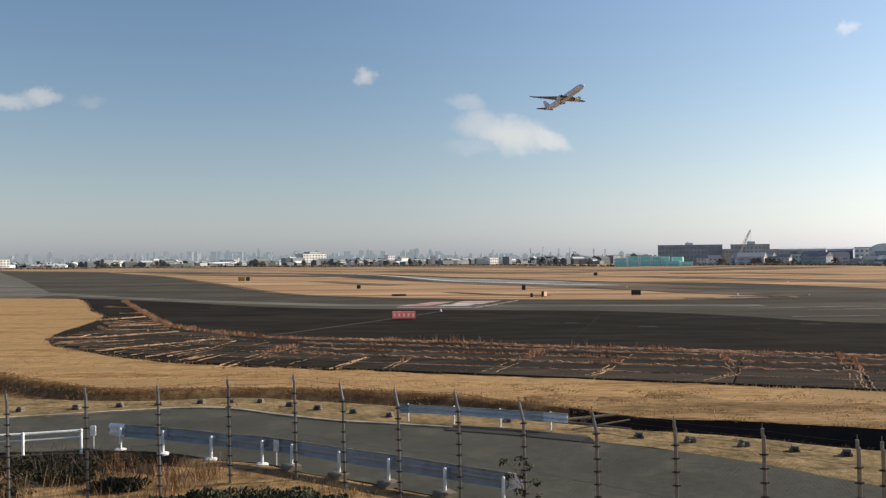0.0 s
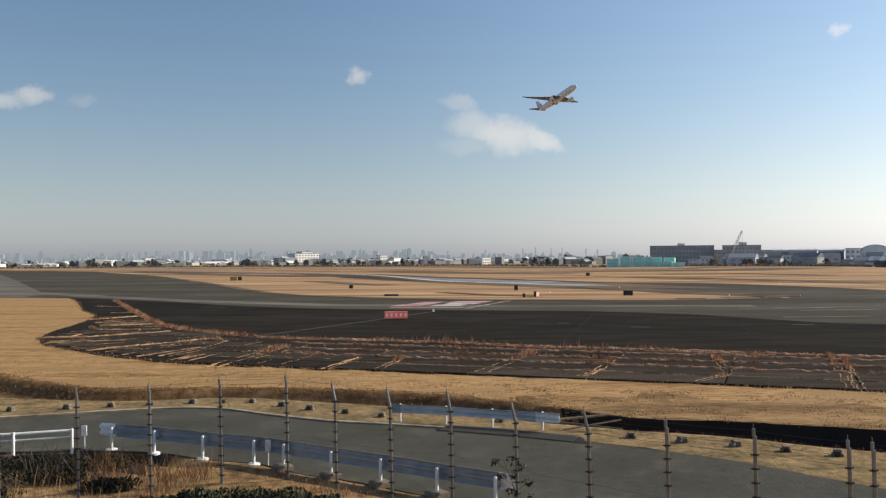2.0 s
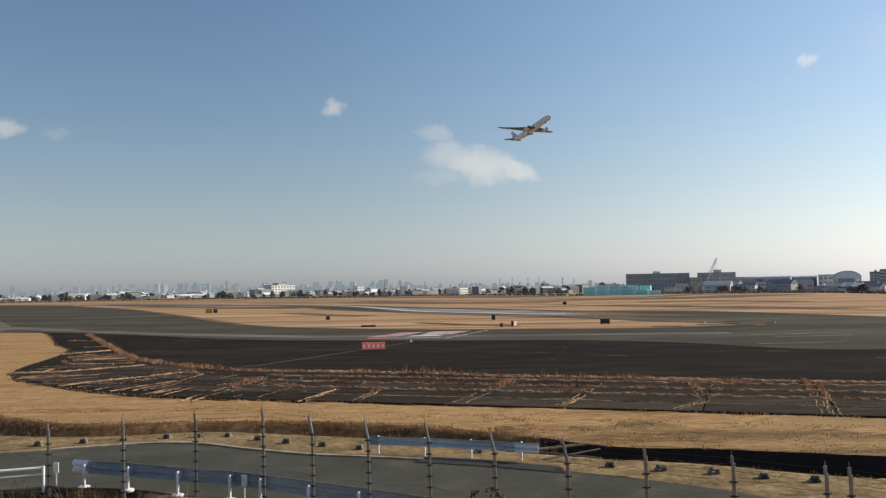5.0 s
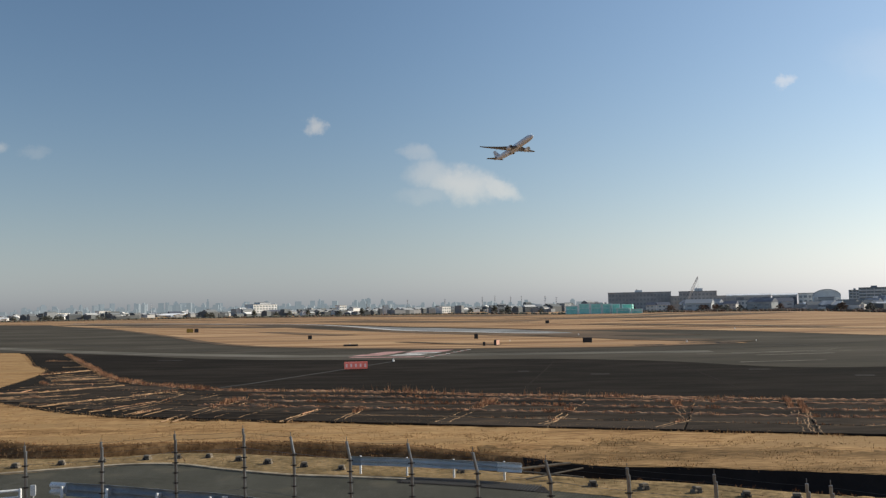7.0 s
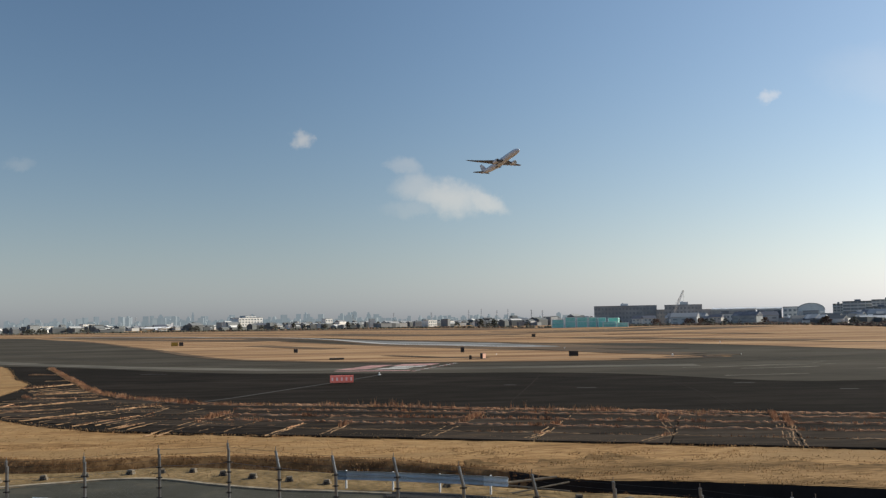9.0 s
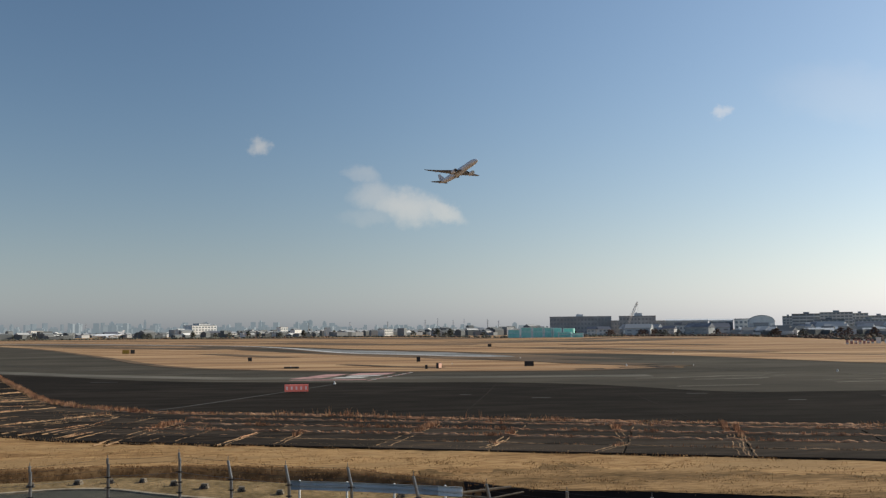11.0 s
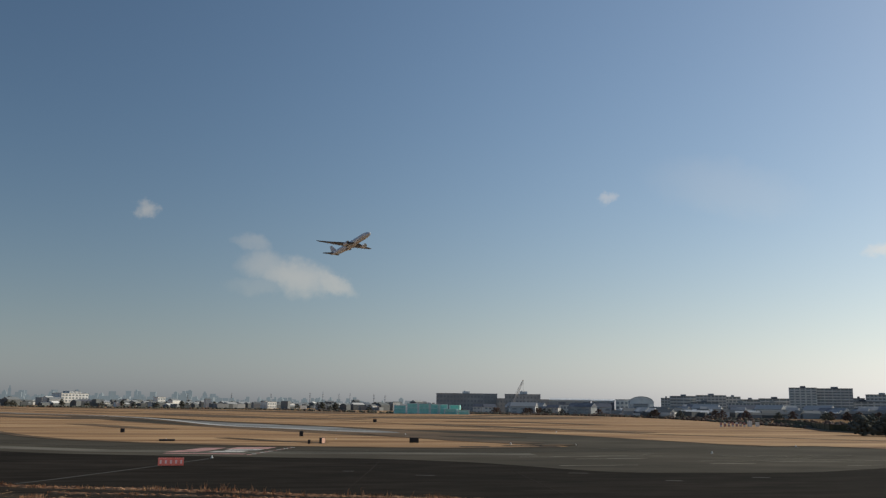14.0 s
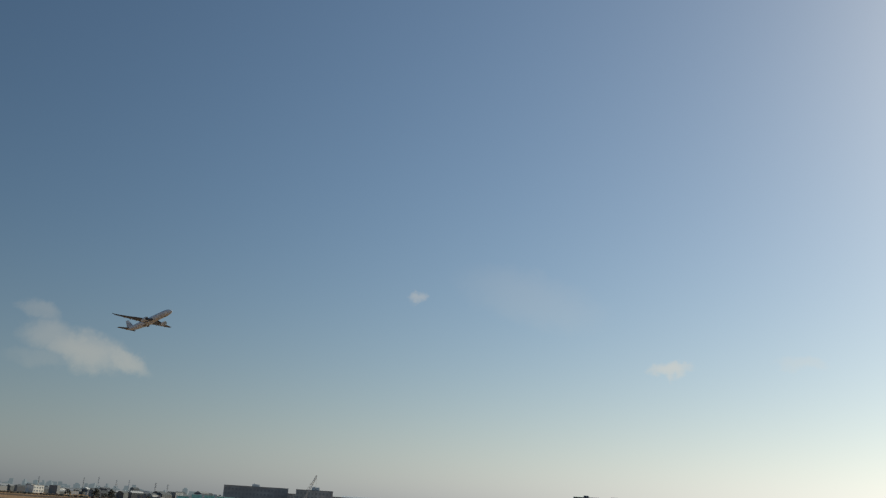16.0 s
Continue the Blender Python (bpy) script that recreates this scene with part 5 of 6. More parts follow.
    for x, y in ((24, 0), (-3, -4.6), (-3, 4.6)):
        g = Geo()
        if gear:
            g.tube([(x, y, -5.3), (x, y, -2.0)], 0.25, 8)
            for e in (-0.9, 0.9):
                g.tube([(x, y + e - 0.25, -5.2), (x, y + e + 0.25, -5.2)], 0.75, 12)
        else:
            g.box(x - (1.4 if y else 0.7), x + (1.4 if y else 0.7), y * 0.45 - 0.55, y * 0.45 + 0.55, -3.75 if y else -3.05, -3.3 if y else -2.8, 0.08)
        part("landing_gear", g, PLANE_DARK, ob)
    return ob


airliner("airliner", "white twin-engine airliner climbing after take-off", pose(116.2, 848.1, 159.0) @ Euler((0, radians(-13), radians(297)), "XYZ").to_matrix().to_4x4(), False)
p2 = airliner("airliner", "white airliner parked far across the airfield", pose(-344, 1409, 4.4, 0, 0, 218) @ Matrix.Scale(0.75, 4), True)
for x, y, r in ((-585, 1298, 205), (-566, 1306, 30)):
    copy_thing(p2, pose(x, y, 3.6, 0, 0, r) @ Matrix.Scale(0.6, 4))


# ---- buildings round the airfield ----
def placed(a, b):
    """A pose whose x axis runs along the front from a to b, with y going away behind it."""
    a, b = Vector((*a, 0)), Vector((*b, 0))
    d = b - a
    return pose((a.x + b.x) / 2, (a.y + b.y) / 2, 0, 0, 0, math.degrees(math.atan2(d.y, d.x))), d.length


def works_building(a, b, h, depth, wall, cols, rows, label):
    m, w = placed(a, b)
    ob = thing("works_building", label, "building", m)
    g = Geo()
    g.box(-w / 2, w / 2, 0, depth, -0.5, h - 0.5)
    body = part("wall", g, wall, ob)
    g = Geo()
    g.box(-w / 2 - 0.3, w / 2 + 0.3, -0.3, depth + 0.3, h - 0.5, h, 0.1)
    part("roof", g, ROOF, ob)
    sh = h / (rows + 0.4)
    for r in range(rows):
        for c in range(cols):
            x0 = -w / 2 + w * (c + 0.22) / cols
            g = Geo()
            g.box(x0, x0 + w * 0.56 / cols, -0.12, 0.05, sh * (r + 0.35), sh * (r + 0.85))
            part("window", g, GLASS, body)
    return ob


def roof_box(a, b, h, base):
    m, w = placed(a, b)
    g = Geo()
    g.box(-w / 2, w / 2, 0, 6, base, h, 0.3)
    g.box(-w / 2 + 1.5, -w / 2 + 3, 1, 3, h, h + 0.8)
    single("roof_plant", g, PALE_WALL, "pale plant room on a flat roof", "plant room", m=m)


def hangar(a, b, h, wall):
    m, w = placed(a, b)
    ob = thing("hangar", "long dark hangar with a white roof edge", "hangar", m)
    g = Geo()
    g.box(-w / 2, w / 2, 0, 40, -0.5, h - 2.2)
    part("wall", g, wall, ob)
    g = Geo()
    g.loft([[(x, -0.6, h - 2.3), (x, -0.6, h - 1.4), (x, 18, h), (x, 40.5, h - 1.4), (x, 40.5, h - 2.3)] for x in (-w / 2 - 0.5, w / 2 + 0.5)])
    part("roof", g, WHITE_ROOF, ob, "white metal roof")
    n = max(2, int(w / 7))
    for c in range(n):
        x0 = -w / 2 + w * c / n
        g = Geo()
        g.box(x0 + 0.3, x0 + w / n - 0.3, -0.2, 0.1, 0, h - 3.4)
        part("sliding_door", g, ROOF, ob)


def arch_hall(a, b, h):
    m, w = placed(a, b)
    ob = thing("arched_hall", "large dark hall with an arched roof", "hall", m)
    g = Geo()
    arch = [(-w / 2, -0.5)] + [(-w / 2 * math.cos(t), h - 5.5 + 5.5 * math.sin(t)) for t in (math.pi * k / 14 for k in range(15))] + [(w / 2, -0.5)]
    g.loft([[(x, y, z) for x, z in arch] for y in (0, 40)])
    part("hall_body", g, GREY_WALL, ob)
    g = Geo()
    rim = [(-w / 2 * math.cos(t) * 1.02, h - 5.5 + 5.75 * math.sin(t)) for t in (math.pi * k / 14 for k in range(15))]
    g.loft([[(x, y, z) for x, z in rim] + [(x * 0.97, y, z - 0.5) for x, z in reversed(rim)] for y in (-0.5, 41)])
    part("roof", g, ROOF, ob)
    for c in range(5):
        g = Geo()
        g.box(-w / 2 + w * (c + 0.15) / 5, -w / 2 + w * (c + 0.85) / 5, -0.2, 0.1, 0, h - 7)
        part("door_panel", g, PALE_WALL, ob)


def canopy(a, b, h):
    m, w = placed(a, b)
    ob = thing("canopy_shed", "open shed with a dark canopy and white end", "shed", m)
    g = Geo()
    g.box(-w / 2, w / 2, 0, 12, h - 1.0, h, 0.1)
    part("roof", g, ROOF, ob)
    g = Geo()
    g.box(w / 2 - 4, w / 2 - 0.5, 1, 10, -0.3, h - 1.0)
    part("office", g, WHITE_WALL, ob)
    for k in range(6):
        g = Geo()
        g.box(-w / 2 + 0.5 + k * (w - 6) / 5, -w / 2 + 0.9 + k * (w - 6) / 5, 0.3, 0.7, -0.3, h - 1.0)
        part("column", g, GREY_WALL, ob)


def flats(a, b, h, floors, cols):
    m, w = placed(a, b)
    ob = thing("apartment_block", "%s-storey concrete apartment block with rows of balconies" % {4: "four", 5: "five", 6: "six", 7: "seven", 8: "eight", 10: "ten", 11: "eleven"}[floors], "apartment block", m, group="apartment blocks")
    g = Geo()
    g.box(-w / 2, w / 2, 0, 13, -0.5, h)
    body = part("wall", g, PALE_WALL, ob)
    g = Geo()
    g.box(-w / 2 - 0.3, w / 2 + 0.3, -1.6, 13.3, h, h + 0.5, 0.1)
    g.box(-w * 0.1, w * 0.1, 4, 9, h + 0.5, h + 2.2)
    part("roof", g, ROOF, ob)
    sh = h / floors
    for f in range(floors):
        g = Geo()
        g.box(-w / 2 + 0.2, w / 2 - 0.2, -1.4, 0, f * sh + sh * 0.02, f * sh + sh * 0.42, 0.05)
        part("balcony", g, FLAT_WALL, body)
        for c in range(cols):
            g = Geo()
            x0 = -w / 2 + w * (c + 0.15) / cols
            g.box(x0, x0 + w * 0.7 / cols, -0.1, 0.05, f * sh + sh * 0.42, f * sh + sh * 0.93)
            part("window", g, GLASS, body)
    for c in range(0, cols + 1, 2):
        x0 = -w / 2 + w * c / cols
        g = Geo()
        g.box(x0 - 0.25, x0 + 0.25, -1.5, 0, 0, h)
        part("fin_wall", g, FLAT_WALL, body)


def teal_tank(a, b, h):
    m, w = placed(a, b)
    ob = thing("teal_enclosure", "teal sheeted enclosure with pale frames", "enclosure", m, group="teal enclosures")
    g = Geo()
    g.box(-w / 2 + 0.1, w / 2 - 0.1, 0, 8, -0.3, h - 0.3, 0.2)
    part("sheeting", g, TEAL, ob)
    for x in (-w / 2 + 0.1, w / 2 - 0.95):
        g = Geo()
        g.box(x, x + 0.85, -0.3, 0.2, -0.3, h - 0.1, 0.05)
        part("frame_post", g, TEAL_TRIM, ob)
    for z in (h - 0.5, h * 0.52):
        g = Geo()
        g.box(-w / 2 + 0.7, w / 2 - 0.7, -0.2, 0.15, z, z + 0.35, 0.05)
        part("frame_rail", g, TEAL_TRIM, ob)


works_building((246, 1021), (314, 1002), 21.2, depth=40, wall=GREY_WALL, cols=18, rows=4, label="long grey four-storey industrial building")
roof_box((277, 1019), (285, 1017), 23.6, base=20.5)
works_building((312, 997), (322, 994), 15.9, depth=20, wall=PALE_WALL, cols=3, rows=3, label="pale link building between two works")
works_building((307, 952), (344, 939), 20.3, depth=35, wall=GREY_WALL, cols=10, rows=4, label="grey industrial building with a stepped roof")
roof_box((325, 954), (333, 951), 23.4, base=20)
works_building((345, 943), (355, 939), 14.9, depth=30, wall=GREY_WALL, cols=3, rows=3, label="lower grey industrial wing")
hangar((318, 842), (355, 827), 15.3, wall=GREY_WALL)
hangar((358, 831), (378, 822), 14.9, wall=GREY_WALL)
works_building((310, 802), (327, 796), 9.4, depth=15, wall=PALE_WALL, cols=6, rows=2, label="pale low workshop beside the hangars")
works_building((326, 790), (349, 780), 10.1, depth=15, wall=PALE_WALL, cols=8, rows=2, label="pale low workshop beside the hangars")
works_building((377, 817), (392, 810), 14.8, depth=20, wall=PALE_WALL, cols=4, rows=3, label="pale block beside the hangars")
arch_hall((367, 766), (387, 757), 17.0)
works_building((349, 720), (360, 715), 10.3, depth=14, wall=PALE_WALL, cols=5, rows=2, label="pale blue-grey low building")
canopy((353, 695), (372, 685), 7.8)
flats((467, 896), (476, 891), 17.4, floors=6, cols=3)
flats((470, 882), (495, 869), 19.5, floors=6, cols=8)
flats((484, 852), (510, 837), 20.3, floors=7, cols=8)
flats((514, 846), (527, 838), 19.1, floors=6, cols=4)
flats((532, 847), (549, 836), 16.6, floors=5, cols=6)
flats((553, 845), (579, 828), 17.8, floors=5, cols=9)
flats((454, 811), (478, 798), 12.8, floors=5, cols=8)
flats((480, 785), (500, 772), 12.4, floors=4, cols=7)
flats((503, 765), (519, 754), 12.4, floors=4, cols=6)
flats((544, 779), (564, 764), 27.8, floors=11, cols=5)
flats((571, 774), (597, 754), 27.4, floors=10, cols=9)
flats((626, 792), (635, 785), 18.8, floors=5, cols=3)
flats((630, 777), (652, 758), 22.4, floors=7, cols=8)
flats((655, 755), (665, 747), 22.6, floors=7, cols=4)
flats((671, 755), (683, 744), 20.9, floors=6, cols=4)
flats((678, 741), (695, 726), 23.6, floors=7, cols=7)
flats((690, 723), (707, 708), 25.8, floors=8, cols=7)
flats((699, 701), (717, 682), 23.6, floors=7, cols=8)
flats((696, 662), (718, 638), 21.4, floors=6, cols=9)
works_building((486, 661), (511, 641), 8.8, depth=14, wall=PALE_WALL, cols=8, rows=2, label="low pale school-like building")
teal_tank((135, 704), (145, 702), 6.6)
teal_tank((145, 702), (154, 700), 8.3)
teal_tank((154, 700), (163, 698), 8.2)
teal_tank((163, 698), (170, 697), 7.9)
teal_tank((170, 696), (177, 695), 7.6)
teal_tank((178, 695), (186, 692), 7.3)
teal_tank((171, 684), (181, 681), 4.3)
teal_tank((180, 676), (189, 674), 3.6)
works_building((-246, 1569), (-209, 1599), 20.1, depth=30, wall=WHITE_WALL, cols=8, rows=4, label="white stepped airport-side building")
works_building((-237, 1587), (-221, 1600), 23.3, depth=20, wall=WHITE_WALL, cols=3, rows=5, label="white tower block of the airport-side building")
works_building((-271, 1548), (-245, 1569), 12.3, depth=20, wall=PALE_WALL, cols=6, rows=2, label="pale low terminal annex")
works_building((-92, 1493), (-81, 1502), 15.4, depth=12, wall=WHITE_WALL, cols=3, rows=3, label="small white tower-like building")
works_building((68, 1292), (81, 1303), 9.6, depth=14, wall=WHITE_WALL, cols=4, rows=2, label="white warehouse with a flat roof")
works_building((-523, 1613), (-507, 1627), 13.7, depth=18, wall=WHITE_WALL, cols=4, rows=2, label="white warehouse with a flat roof")
works_building((-589, 1590), (-571, 1606), 11.2, depth=18, wall=WHITE_WALL, cols=4, rows=2, label="white warehouse with a flat roof")
works_building((-667, 1342), (-656, 1351), 13.6, depth=18, wall=WHITE_WALL, cols=3, rows=3, label="white airport terminal building")
flats((598, 800), (662, 750), 15.5, floors=5, cols=14)
flats((645, 792), (730, 706), 17.0, floors=5, cols=16)


# lattice crane
crane = thing("crane", "pale lattice-boom crawler crane beside the works", "crane", pose(299, 912, 0))
g = Geo()
g.box(-3, 3, -2.2, 2.2, 1.2, 4.2, 0.2)
g.box(-3.4, -2.0, -1.8, 1.8, 1.6, 3.6, 0.2)
part("cab", g, CRANE_PAINT, crane)
for s in (-1, 1):
    g = Geo()
    g.box(-3.6, 3.6, s * 2.1 - 0.5, s * 2.1 + 0.5, -0.1, 1.2, 0.3)
    part("track", g, BLACK_BOX, crane)
g = Geo()
base, tip = Vector((1.5, 0, 3.0)), Vector((14.2, -4.5, 34.6))
side = Vector((0.75, 0.3, -0.2))
dep = Vector((0, 0.9, 0.15))
corners = [side + dep, side - dep, -side - dep, -side + dep]
for c in corners:
    g.tube([base + c * 0.5, base.lerp(tip, 0.2) + c, base.lerp(tip, 0.85) + c, tip + c * 0.3], 0.14, 5)
for k in range(14):
    p, q = base.lerp(tip, 0.06 + k * 0.066), base.lerp(tip, 0.06 + (k + 1) * 0.066)
    for i in range(4):
        g.tube([p + corners[i], q + corners[(i + 1) % 4]], 0.08, 4)
part("boom", g, CRANE_PAINT, crane)
g = Geo()
g.tube([tip, (14.4, -4.5, 9)], 0.08, 4)
g.tube([tip, (-2.6, 0, 5.5)], 0.08, 4)
part("cables", g, BLACK_BOX, crane)


# ---- trees, houses and scrub at the airfield's far rim ----
def clump(g, c, r, flat=0.8):
    """An uneven low-poly tuft of foliage."""
    vs, fs = [], []
    for i, (n, z) in enumerate(((5, -0.7), (7, -0.1), (6, 0.5))):
        for k in range(n):
            a = 6.283 * (k + 0.5 * i) / n
            q = r * math.sqrt(1 - z * z) * random.uniform(0.7, 1.2)
            vs.append((c[0] + q * math.cos(a), c[1] + q * math.sin(a), c[2] + z * r * flat * random.uniform(0.8, 1.2)))
    vs.append((c[0] + random.uniform(-0.2, 0.2) * r, c[1], c[2] + r * flat * random.uniform(0.9, 1.25)))
    for k in range(5):
        fs.append((k, (k + 1) % 5, 5 + int((k + 1) * 7 / 5) % 7, 5 + int(k * 7 / 5)))
    for k in range(7):
        fs.append((5 + k, 5 + (k + 1) % 7, 12 + int((k + 1) * 6 / 7) % 6, 12 + int(k * 6 / 7)))
    for k in range(6):
        fs.append((12 + k, 12 + (k + 1) % 6, 18))
    g.add(vs, fs)


def far_tree(h, w, mat, label):
    ob = thing("tree", label, "tree", pose(0, 0, -50), group="rim trees")
    g = Geo()
    g.tube([(0, 0, -0.3), (0.1, 0, h * 0.3), (0, 0.1, h * 0.6)], [h * 0.04, h * 0.03, h * 0.015], 6)
    for k in range(4):
        a = k * 1.6
        g.tube([(0, 0, h * (0.3 + 0.06 * k)), (w * 0.3 * math.cos(a), w * 0.3 * math.sin(a), h * (0.55 + 0.06 * k))], [h * 0.016, h * 0.006], 5)
    part("trunk", g, BARK, ob)
    g = Geo()
    for _ in range(56):
        a, q, z = random.uniform(0, 6.283), math.sqrt(random.random()), random.uniform(0.08, 0.95)
        env = math.sin(math.pi * min(1, z * 0.8 + 0.2))
        clump(g, (w / 2 * q * env * math.cos(a), w / 2 * q * env * math.sin(a), h * z), h * random.uniform(0.07, 0.13))
    leaf_cloud(g, 0, 0, h * 0.52, w * 0.6, w * 0.6, h * 0.5, 420, h * 0.05)
    part("crown", g, mat, ob)
    return ob


protos = [far_tree(9, 8, FAR_LEAF, "dark evergreen tree at the airfield's rim"), far_tree(12, 8, FAR_LEAF, "tall dark tree at the airfield's rim"),
          far_tree(7, 9, FAR_LEAF, "low broad dark tree at the airfield's rim"), far_tree(6, 7, RUST_LEAF, "bare reddish-brown tree at the airfield's rim"),
          far_tree(5.2, 7, FAR_LEAF, "dark low bushy tree beside the perimeter fence")]
rng = random.Random(5)


def plant(kind, az, dist, used=[0, 0, 0, 0, 0]):
    p = direction(az, 0) * dist
    m = pose(p.x, p.y, -0.2, 0, 0, rng.uniform(0, 360))
    if not used[kind]:
        used[kind] = 1
        protos[kind].matrix_world = m
    else:
        copy_thing(protos[kind], m)


for k in range(44):
    az = rng.uniform(-27, 16)
    dist = rng.uniform(1120, 1500) if az < 6 else rng.uniform(900, 1200)
    if -15.8 < az < -12.2 or az < -22:
        continue
    plant(rng.choice((0, 2, 2, 4)), az, dist)
for k in range(14):
    plant(2, rng.uniform(-23.5, -18), rng.uniform(1320, 1380))
for k in range(30):
    plant(rng.choice((4, 4, 3, 3)), rng.uniform(15, 24), rng.uniform(760, 880))
for k in range(26):
    az = rng.uniform(26, 46)
    plant(rng.choice((4, 3, 3)), az, rng.uniform(600, 700))
for k in range(40):
    plant(4, rng.uniform(38, 50), rng.uniform(250, 330))

# rough scrub that rims the field, and the dark fenced edge beside the grass
scrub_g, rust_g = Geo(), Geo()
RIM = curve_y([(-30, 1130), (-10, 1050), (5, 900), (10, 735), (16, 740), (24, 690), (28, 560), (32, 420), (35, 352), (37.5, 300), (41, 262), (46, 235), (52, 225)])
for k in range(4200):
    az = rng.uniform(-28, 52) if k < 2400 else rng.uniform(14, 52)
    dist = float(RIM(az)) * (rng.uniform(1.0, 1.05) if k < 2400 else rng.uniform(1.0, 1.6) if az > 26 else rng.uniform(1.0, 1.18))
    if 9.5 < az < 15.8 and dist < 725:
        continue
    r = rng.uniform(0.5, 1.5) * (0.6 + dist / 1500)
    p = direction(az, 0) * dist
    clump(rust_g if rng.random() < (0.65 if az > 18 else 0.25) else scrub_g, (p.x, p.y, r * 0.35), r, 0.75)
single("dark_scrub", scrub_g, FAR_LEAF, "dark low scrub along the airfield's rim", "scrub", "stuff")
single("rusty_scrub", rust_g, RUST_LEAF, "reddish-brown winter scrub along the airfield's rim", "scrub", "stuff")
net = thing("perimeter_fence", "low dark netted fence curving round the grass edge", "fence")
NET = [(240, 356), (211.5, 300), (197.4, 271), (178, 236), (172, 203), (170, 176), (176, 150)]
for a, b in zip(NET, NET[1:]):
    m, w = placed(a, b)
    n = max(1, int(w / 10))
    for k in range(n):
        g = Geo()
        g.box(-w / 2 + w * k / n, -w / 2 + w * (k + 1) / n - 0.15, -0.04, 0.04, 0.1, 2.1)
        part("net_panel", g, HEDGE, net, m=m)
        g = Geo()
        g.box(-w / 2 + w * k / n - 0.1, -w / 2 + w * k / n + 0.1, -0.1, 0.1, -0.3, 2.4)
        part("post", g, DARK_STEEL, net, m=m)
    g = Geo()
    g.box(-w / 2, w / 2, -0.5, 0.5, -0.2, 0.35, 0.05)
    part("kerb", g, CONCRETE, net, "pale concrete kerb", m=m @ pose(0, -1.5, 0))


def house(w, d, h, wall, roof, label):
    ob = thing("house", label, "house", pose(0, 0, -60), group="city houses")
    g = Geo()
    g.box(-w / 2, w / 2, -d / 2, d / 2, -0.5, h)
    body = part("wall", g, wall, ob)
    g = Geo()
    if roof == "gable":
        g.loft([[(x, -d / 2 - 0.5, h - 0.1), (x, 0, h + d * 0.28), (x, d / 2 + 0.5, h - 0.1)] for x in (-w / 2 - 0.4, w / 2 + 0.4)])
    else:
        g.box(-w / 2 - 0.3, w / 2 + 0.3, -d / 2 - 0.3, d / 2 + 0.3, h, h + 0.6, 0.1)
        g.box(-w * 0.2, w * 0.1, -1, 2, h + 0.6, h + 2.2)
    part("roof", g, ROOF, ob)
    for f in range(max(1, int(h / 3))):
        for c in range(3):
            g = Geo()
            g.box(-w / 2 + w * (c + 0.25) / 3, -w / 2 + w * (c + 0.75) / 3, -d / 2 - 0.08, -d / 2 + 0.05, f * 3 + 1, f * 3 + 2.3)
            part("window", g, GLASS, body)
    return ob


homes = [house(11, 9, 6, PALE_WALL, "gable", "pale two-storey house with a dull metal roof"), house(14, 10, 9, PALE_WALL, "flat", "pale three-storey flat-roofed house"),
         house(22, 12, 7, GREY_WALL, "gable", "grey warehouse with a pitched metal roof"), house(26, 14, 13, PALE_WALL, "flat", "pale four-storey concrete block"),
         house(9, 8, 5, WHITE_WALL, "gable", "small white house with a dull metal roof"), house(30, 16, 6, WHITE_WALL, "flat", "low white flat-roofed warehouse")]
placed_once = set()
for k in range(310):
    az = rng.uniform(-28, 15.5) if k < 250 else rng.uniform(15.5, 24.5) if k < 266 else rng.uniform(25, 49)
    dist = (rng.uniform(1600, 2900) if az < 6 else rng.uniform(1350, 1900)) if k < 250 else rng.uniform(800, 870) if k < 266 else rng.uniform(780, 890)
    if (-15.8 < az < -12.2 or az < -22) and dist < 1560:
        continue
    kind = rng.choice((0, 0, 0, 1, 2, 4, 4, 4, 5) if k < 250 else (0, 2, 4))
    p = direction(az, 0) * dist
    m = pose(p.x, p.y, 0, 0, 0, -az + (42 if k < 250 else -8) + rng.uniform(-22, 22))
    if kind not in placed_once:
        placed_once.add(kind)
        homes[kind].matrix_world = m
    else:
        copy_thing(homes[kind], m)
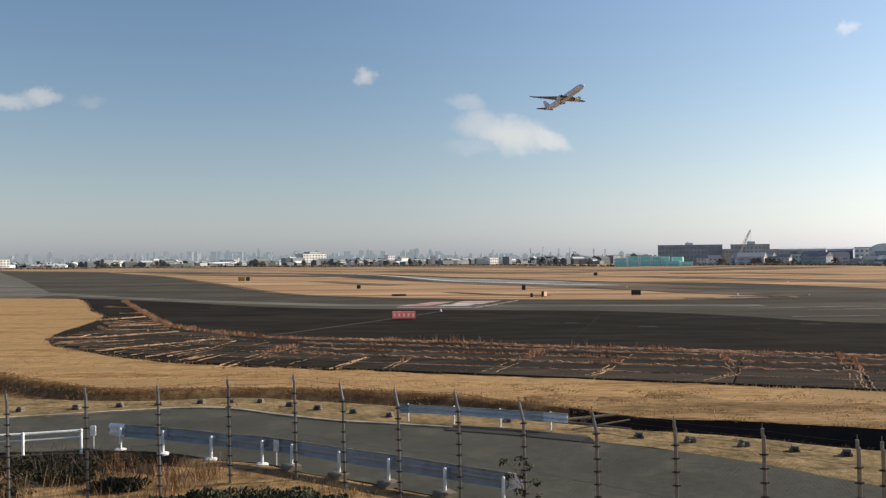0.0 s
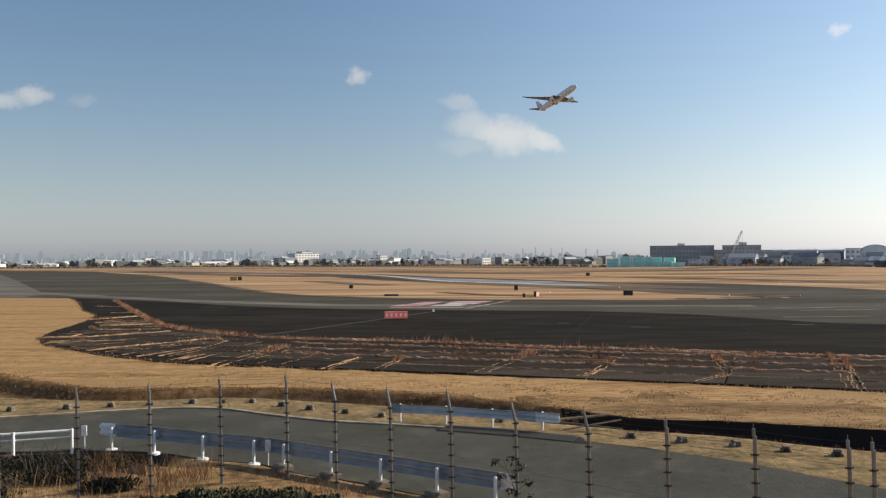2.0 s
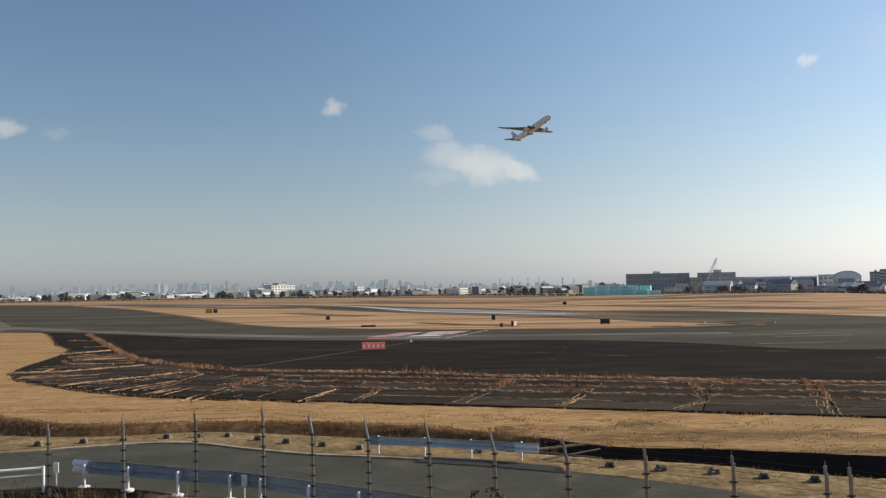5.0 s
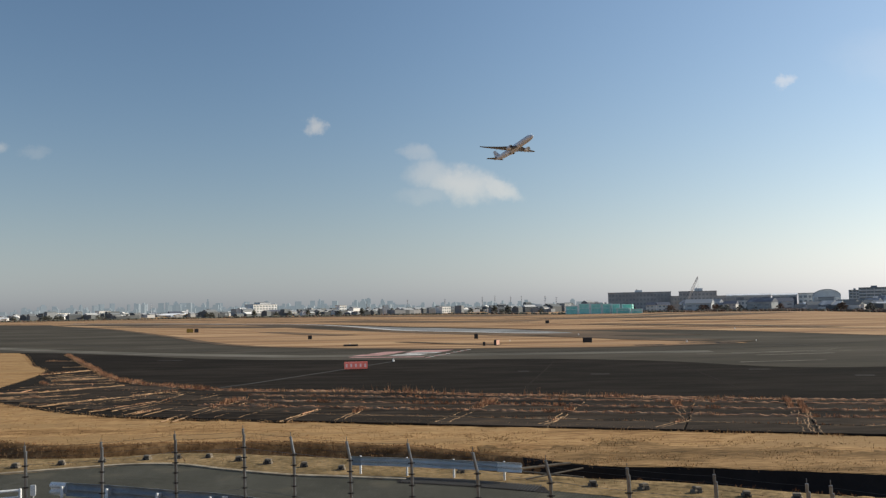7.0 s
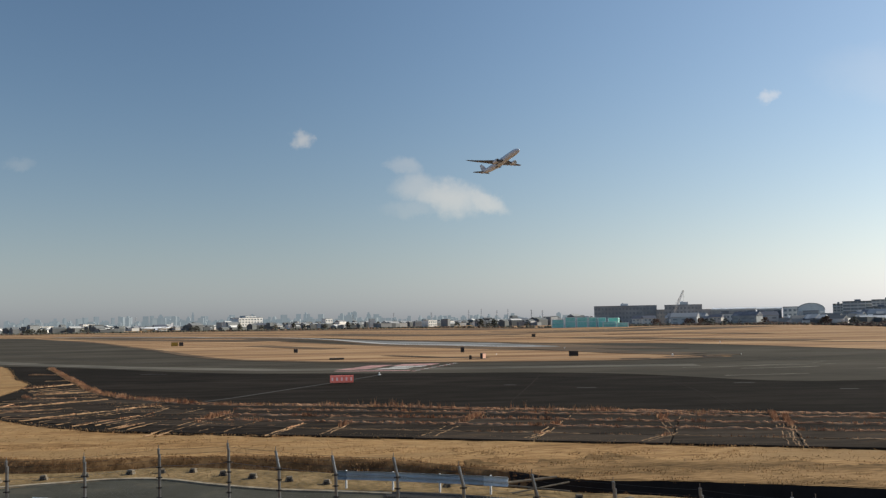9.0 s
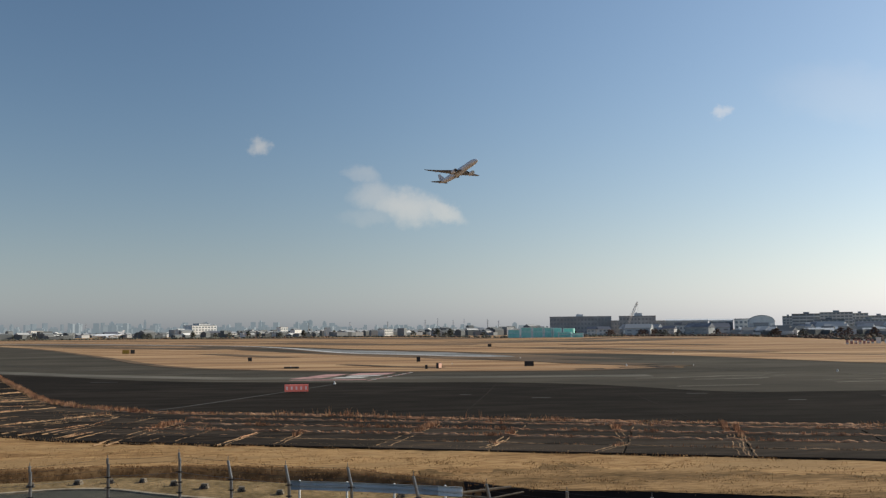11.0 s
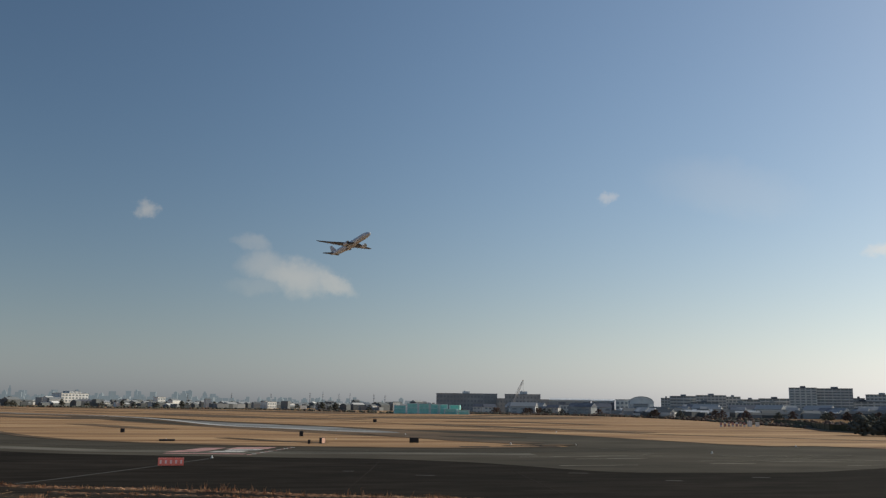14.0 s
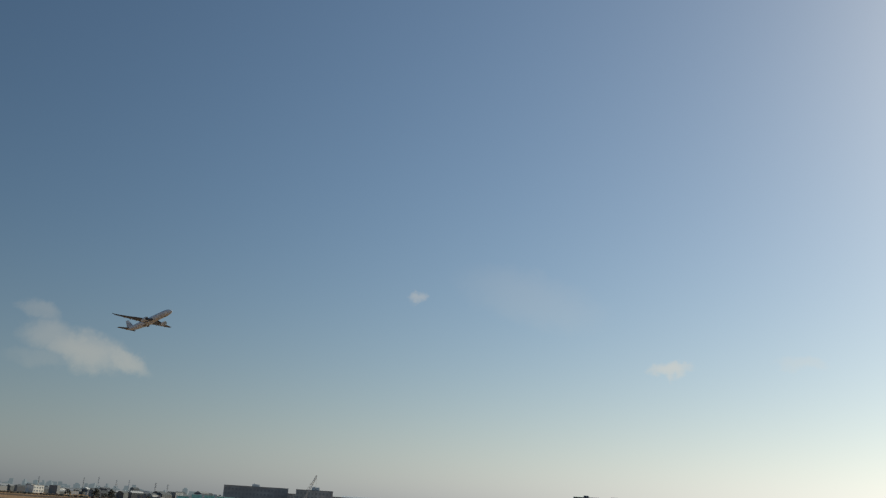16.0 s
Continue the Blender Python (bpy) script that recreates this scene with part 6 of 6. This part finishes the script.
# the dense low town between the houses
town_g = Geo()
for k in range(2100):
    az = rng.uniform(-29, 15.5) if k < 1500 else rng.uniform(25, 50)
    dist = (rng.uniform(1250, 3200) if az < 6 else rng.uniform(1050, 1900)) if k < 1500 else rng.uniform(720, 900)
    if (-15.8 < az < -12.2 or az < -22) and dist < 1560:
        continue
    p = direction(az, 0) * dist
    w, d, h = rng.uniform(6, 22), rng.uniform(6, 12), rng.uniform(2.5, 7) + (5 if rng.random() < 0.08 else 0) if k < 1500 else rng.uniform(2, 4.5)
    m = pose(p.x, p.y, 0, 0, 0, -az + (42 if k < 1500 else -8) + rng.uniform(-25, 25))
    town_g.box(-w / 2, w / 2, -d / 2, d / 2, -0.5, h, 0, m)
    if rng.random() < 0.6:
        town_g.add([m @ Vector(q) for q in ((-w / 2, -d / 2, h), (w / 2, -d / 2, h), (w / 2, d / 2, h), (-w / 2, d / 2, h), (-w / 2, 0, h + d * 0.25), (w / 2, 0, h + d * 0.25))], [(0, 1, 5, 4), (2, 3, 4, 5), (0, 4, 3), (1, 2, 5)])
tm = TOWN.node_tree
for e, pos in zip(tm.nodes["Color Ramp"].color_ramp.elements, (0.40, 0.72, 0.97)):
    e.position = pos
t_isl = tm.nodes.new("ShaderNodeNewGeometry")
tm.links.new(t_isl.outputs["Random Per Island"], tm.nodes["Color Ramp"].inputs["Fac"])
single("distant_town", town_g, TOWN, "dense low houses and sheds of the town beyond", "town", "stuff")
# thin masts over the roofs
for az, h, dist in ((5.6, 28, 1700), (6.4, 31, 1750), (7.4, 26, 1600), (8.1, 30, 1800), (3.2, 24, 1600), (-1.8, 22, 1500), (-8.2, 30, 1900), (9.6, 22, 1300), (10.3, 20, 1250), (-15.0, 30, 2000), (0.8, 26, 1800)):
    p = direction(az, 0) * dist
    g = Geo()
    g.tube([(0, 0, -0.5), (0, 0, h * 0.6), (0, 0, h)], [0.7, 0.5, 0.3], 5)
    for z in (0.7, 0.82, 0.93):
        g.box(-1.6, 1.6, -0.15, 0.15, h * z, h * z + 0.4)
    single("mast", g, GREY_WALL, "thin grey steel mast above the roofs", "mast", m=pose(p.x, p.y, 0), group="masts")

# the high-rise skyline, kilometres away, its haze a glow in the material
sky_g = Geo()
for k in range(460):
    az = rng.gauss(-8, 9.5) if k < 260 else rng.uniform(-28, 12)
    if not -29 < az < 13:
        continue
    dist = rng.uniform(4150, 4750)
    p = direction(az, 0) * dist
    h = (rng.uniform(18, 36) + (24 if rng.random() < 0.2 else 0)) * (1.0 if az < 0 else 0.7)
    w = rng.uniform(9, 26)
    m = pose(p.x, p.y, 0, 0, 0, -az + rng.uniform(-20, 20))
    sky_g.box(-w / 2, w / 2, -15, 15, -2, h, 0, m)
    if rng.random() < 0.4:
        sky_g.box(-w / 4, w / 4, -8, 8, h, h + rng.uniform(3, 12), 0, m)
tagged(new("backdrop", sky_g.mesh("backdrop", SKYLINE)), "blue-grey city skyline on the horizon, haze painted as a glow", "backdrop", kind="structure")
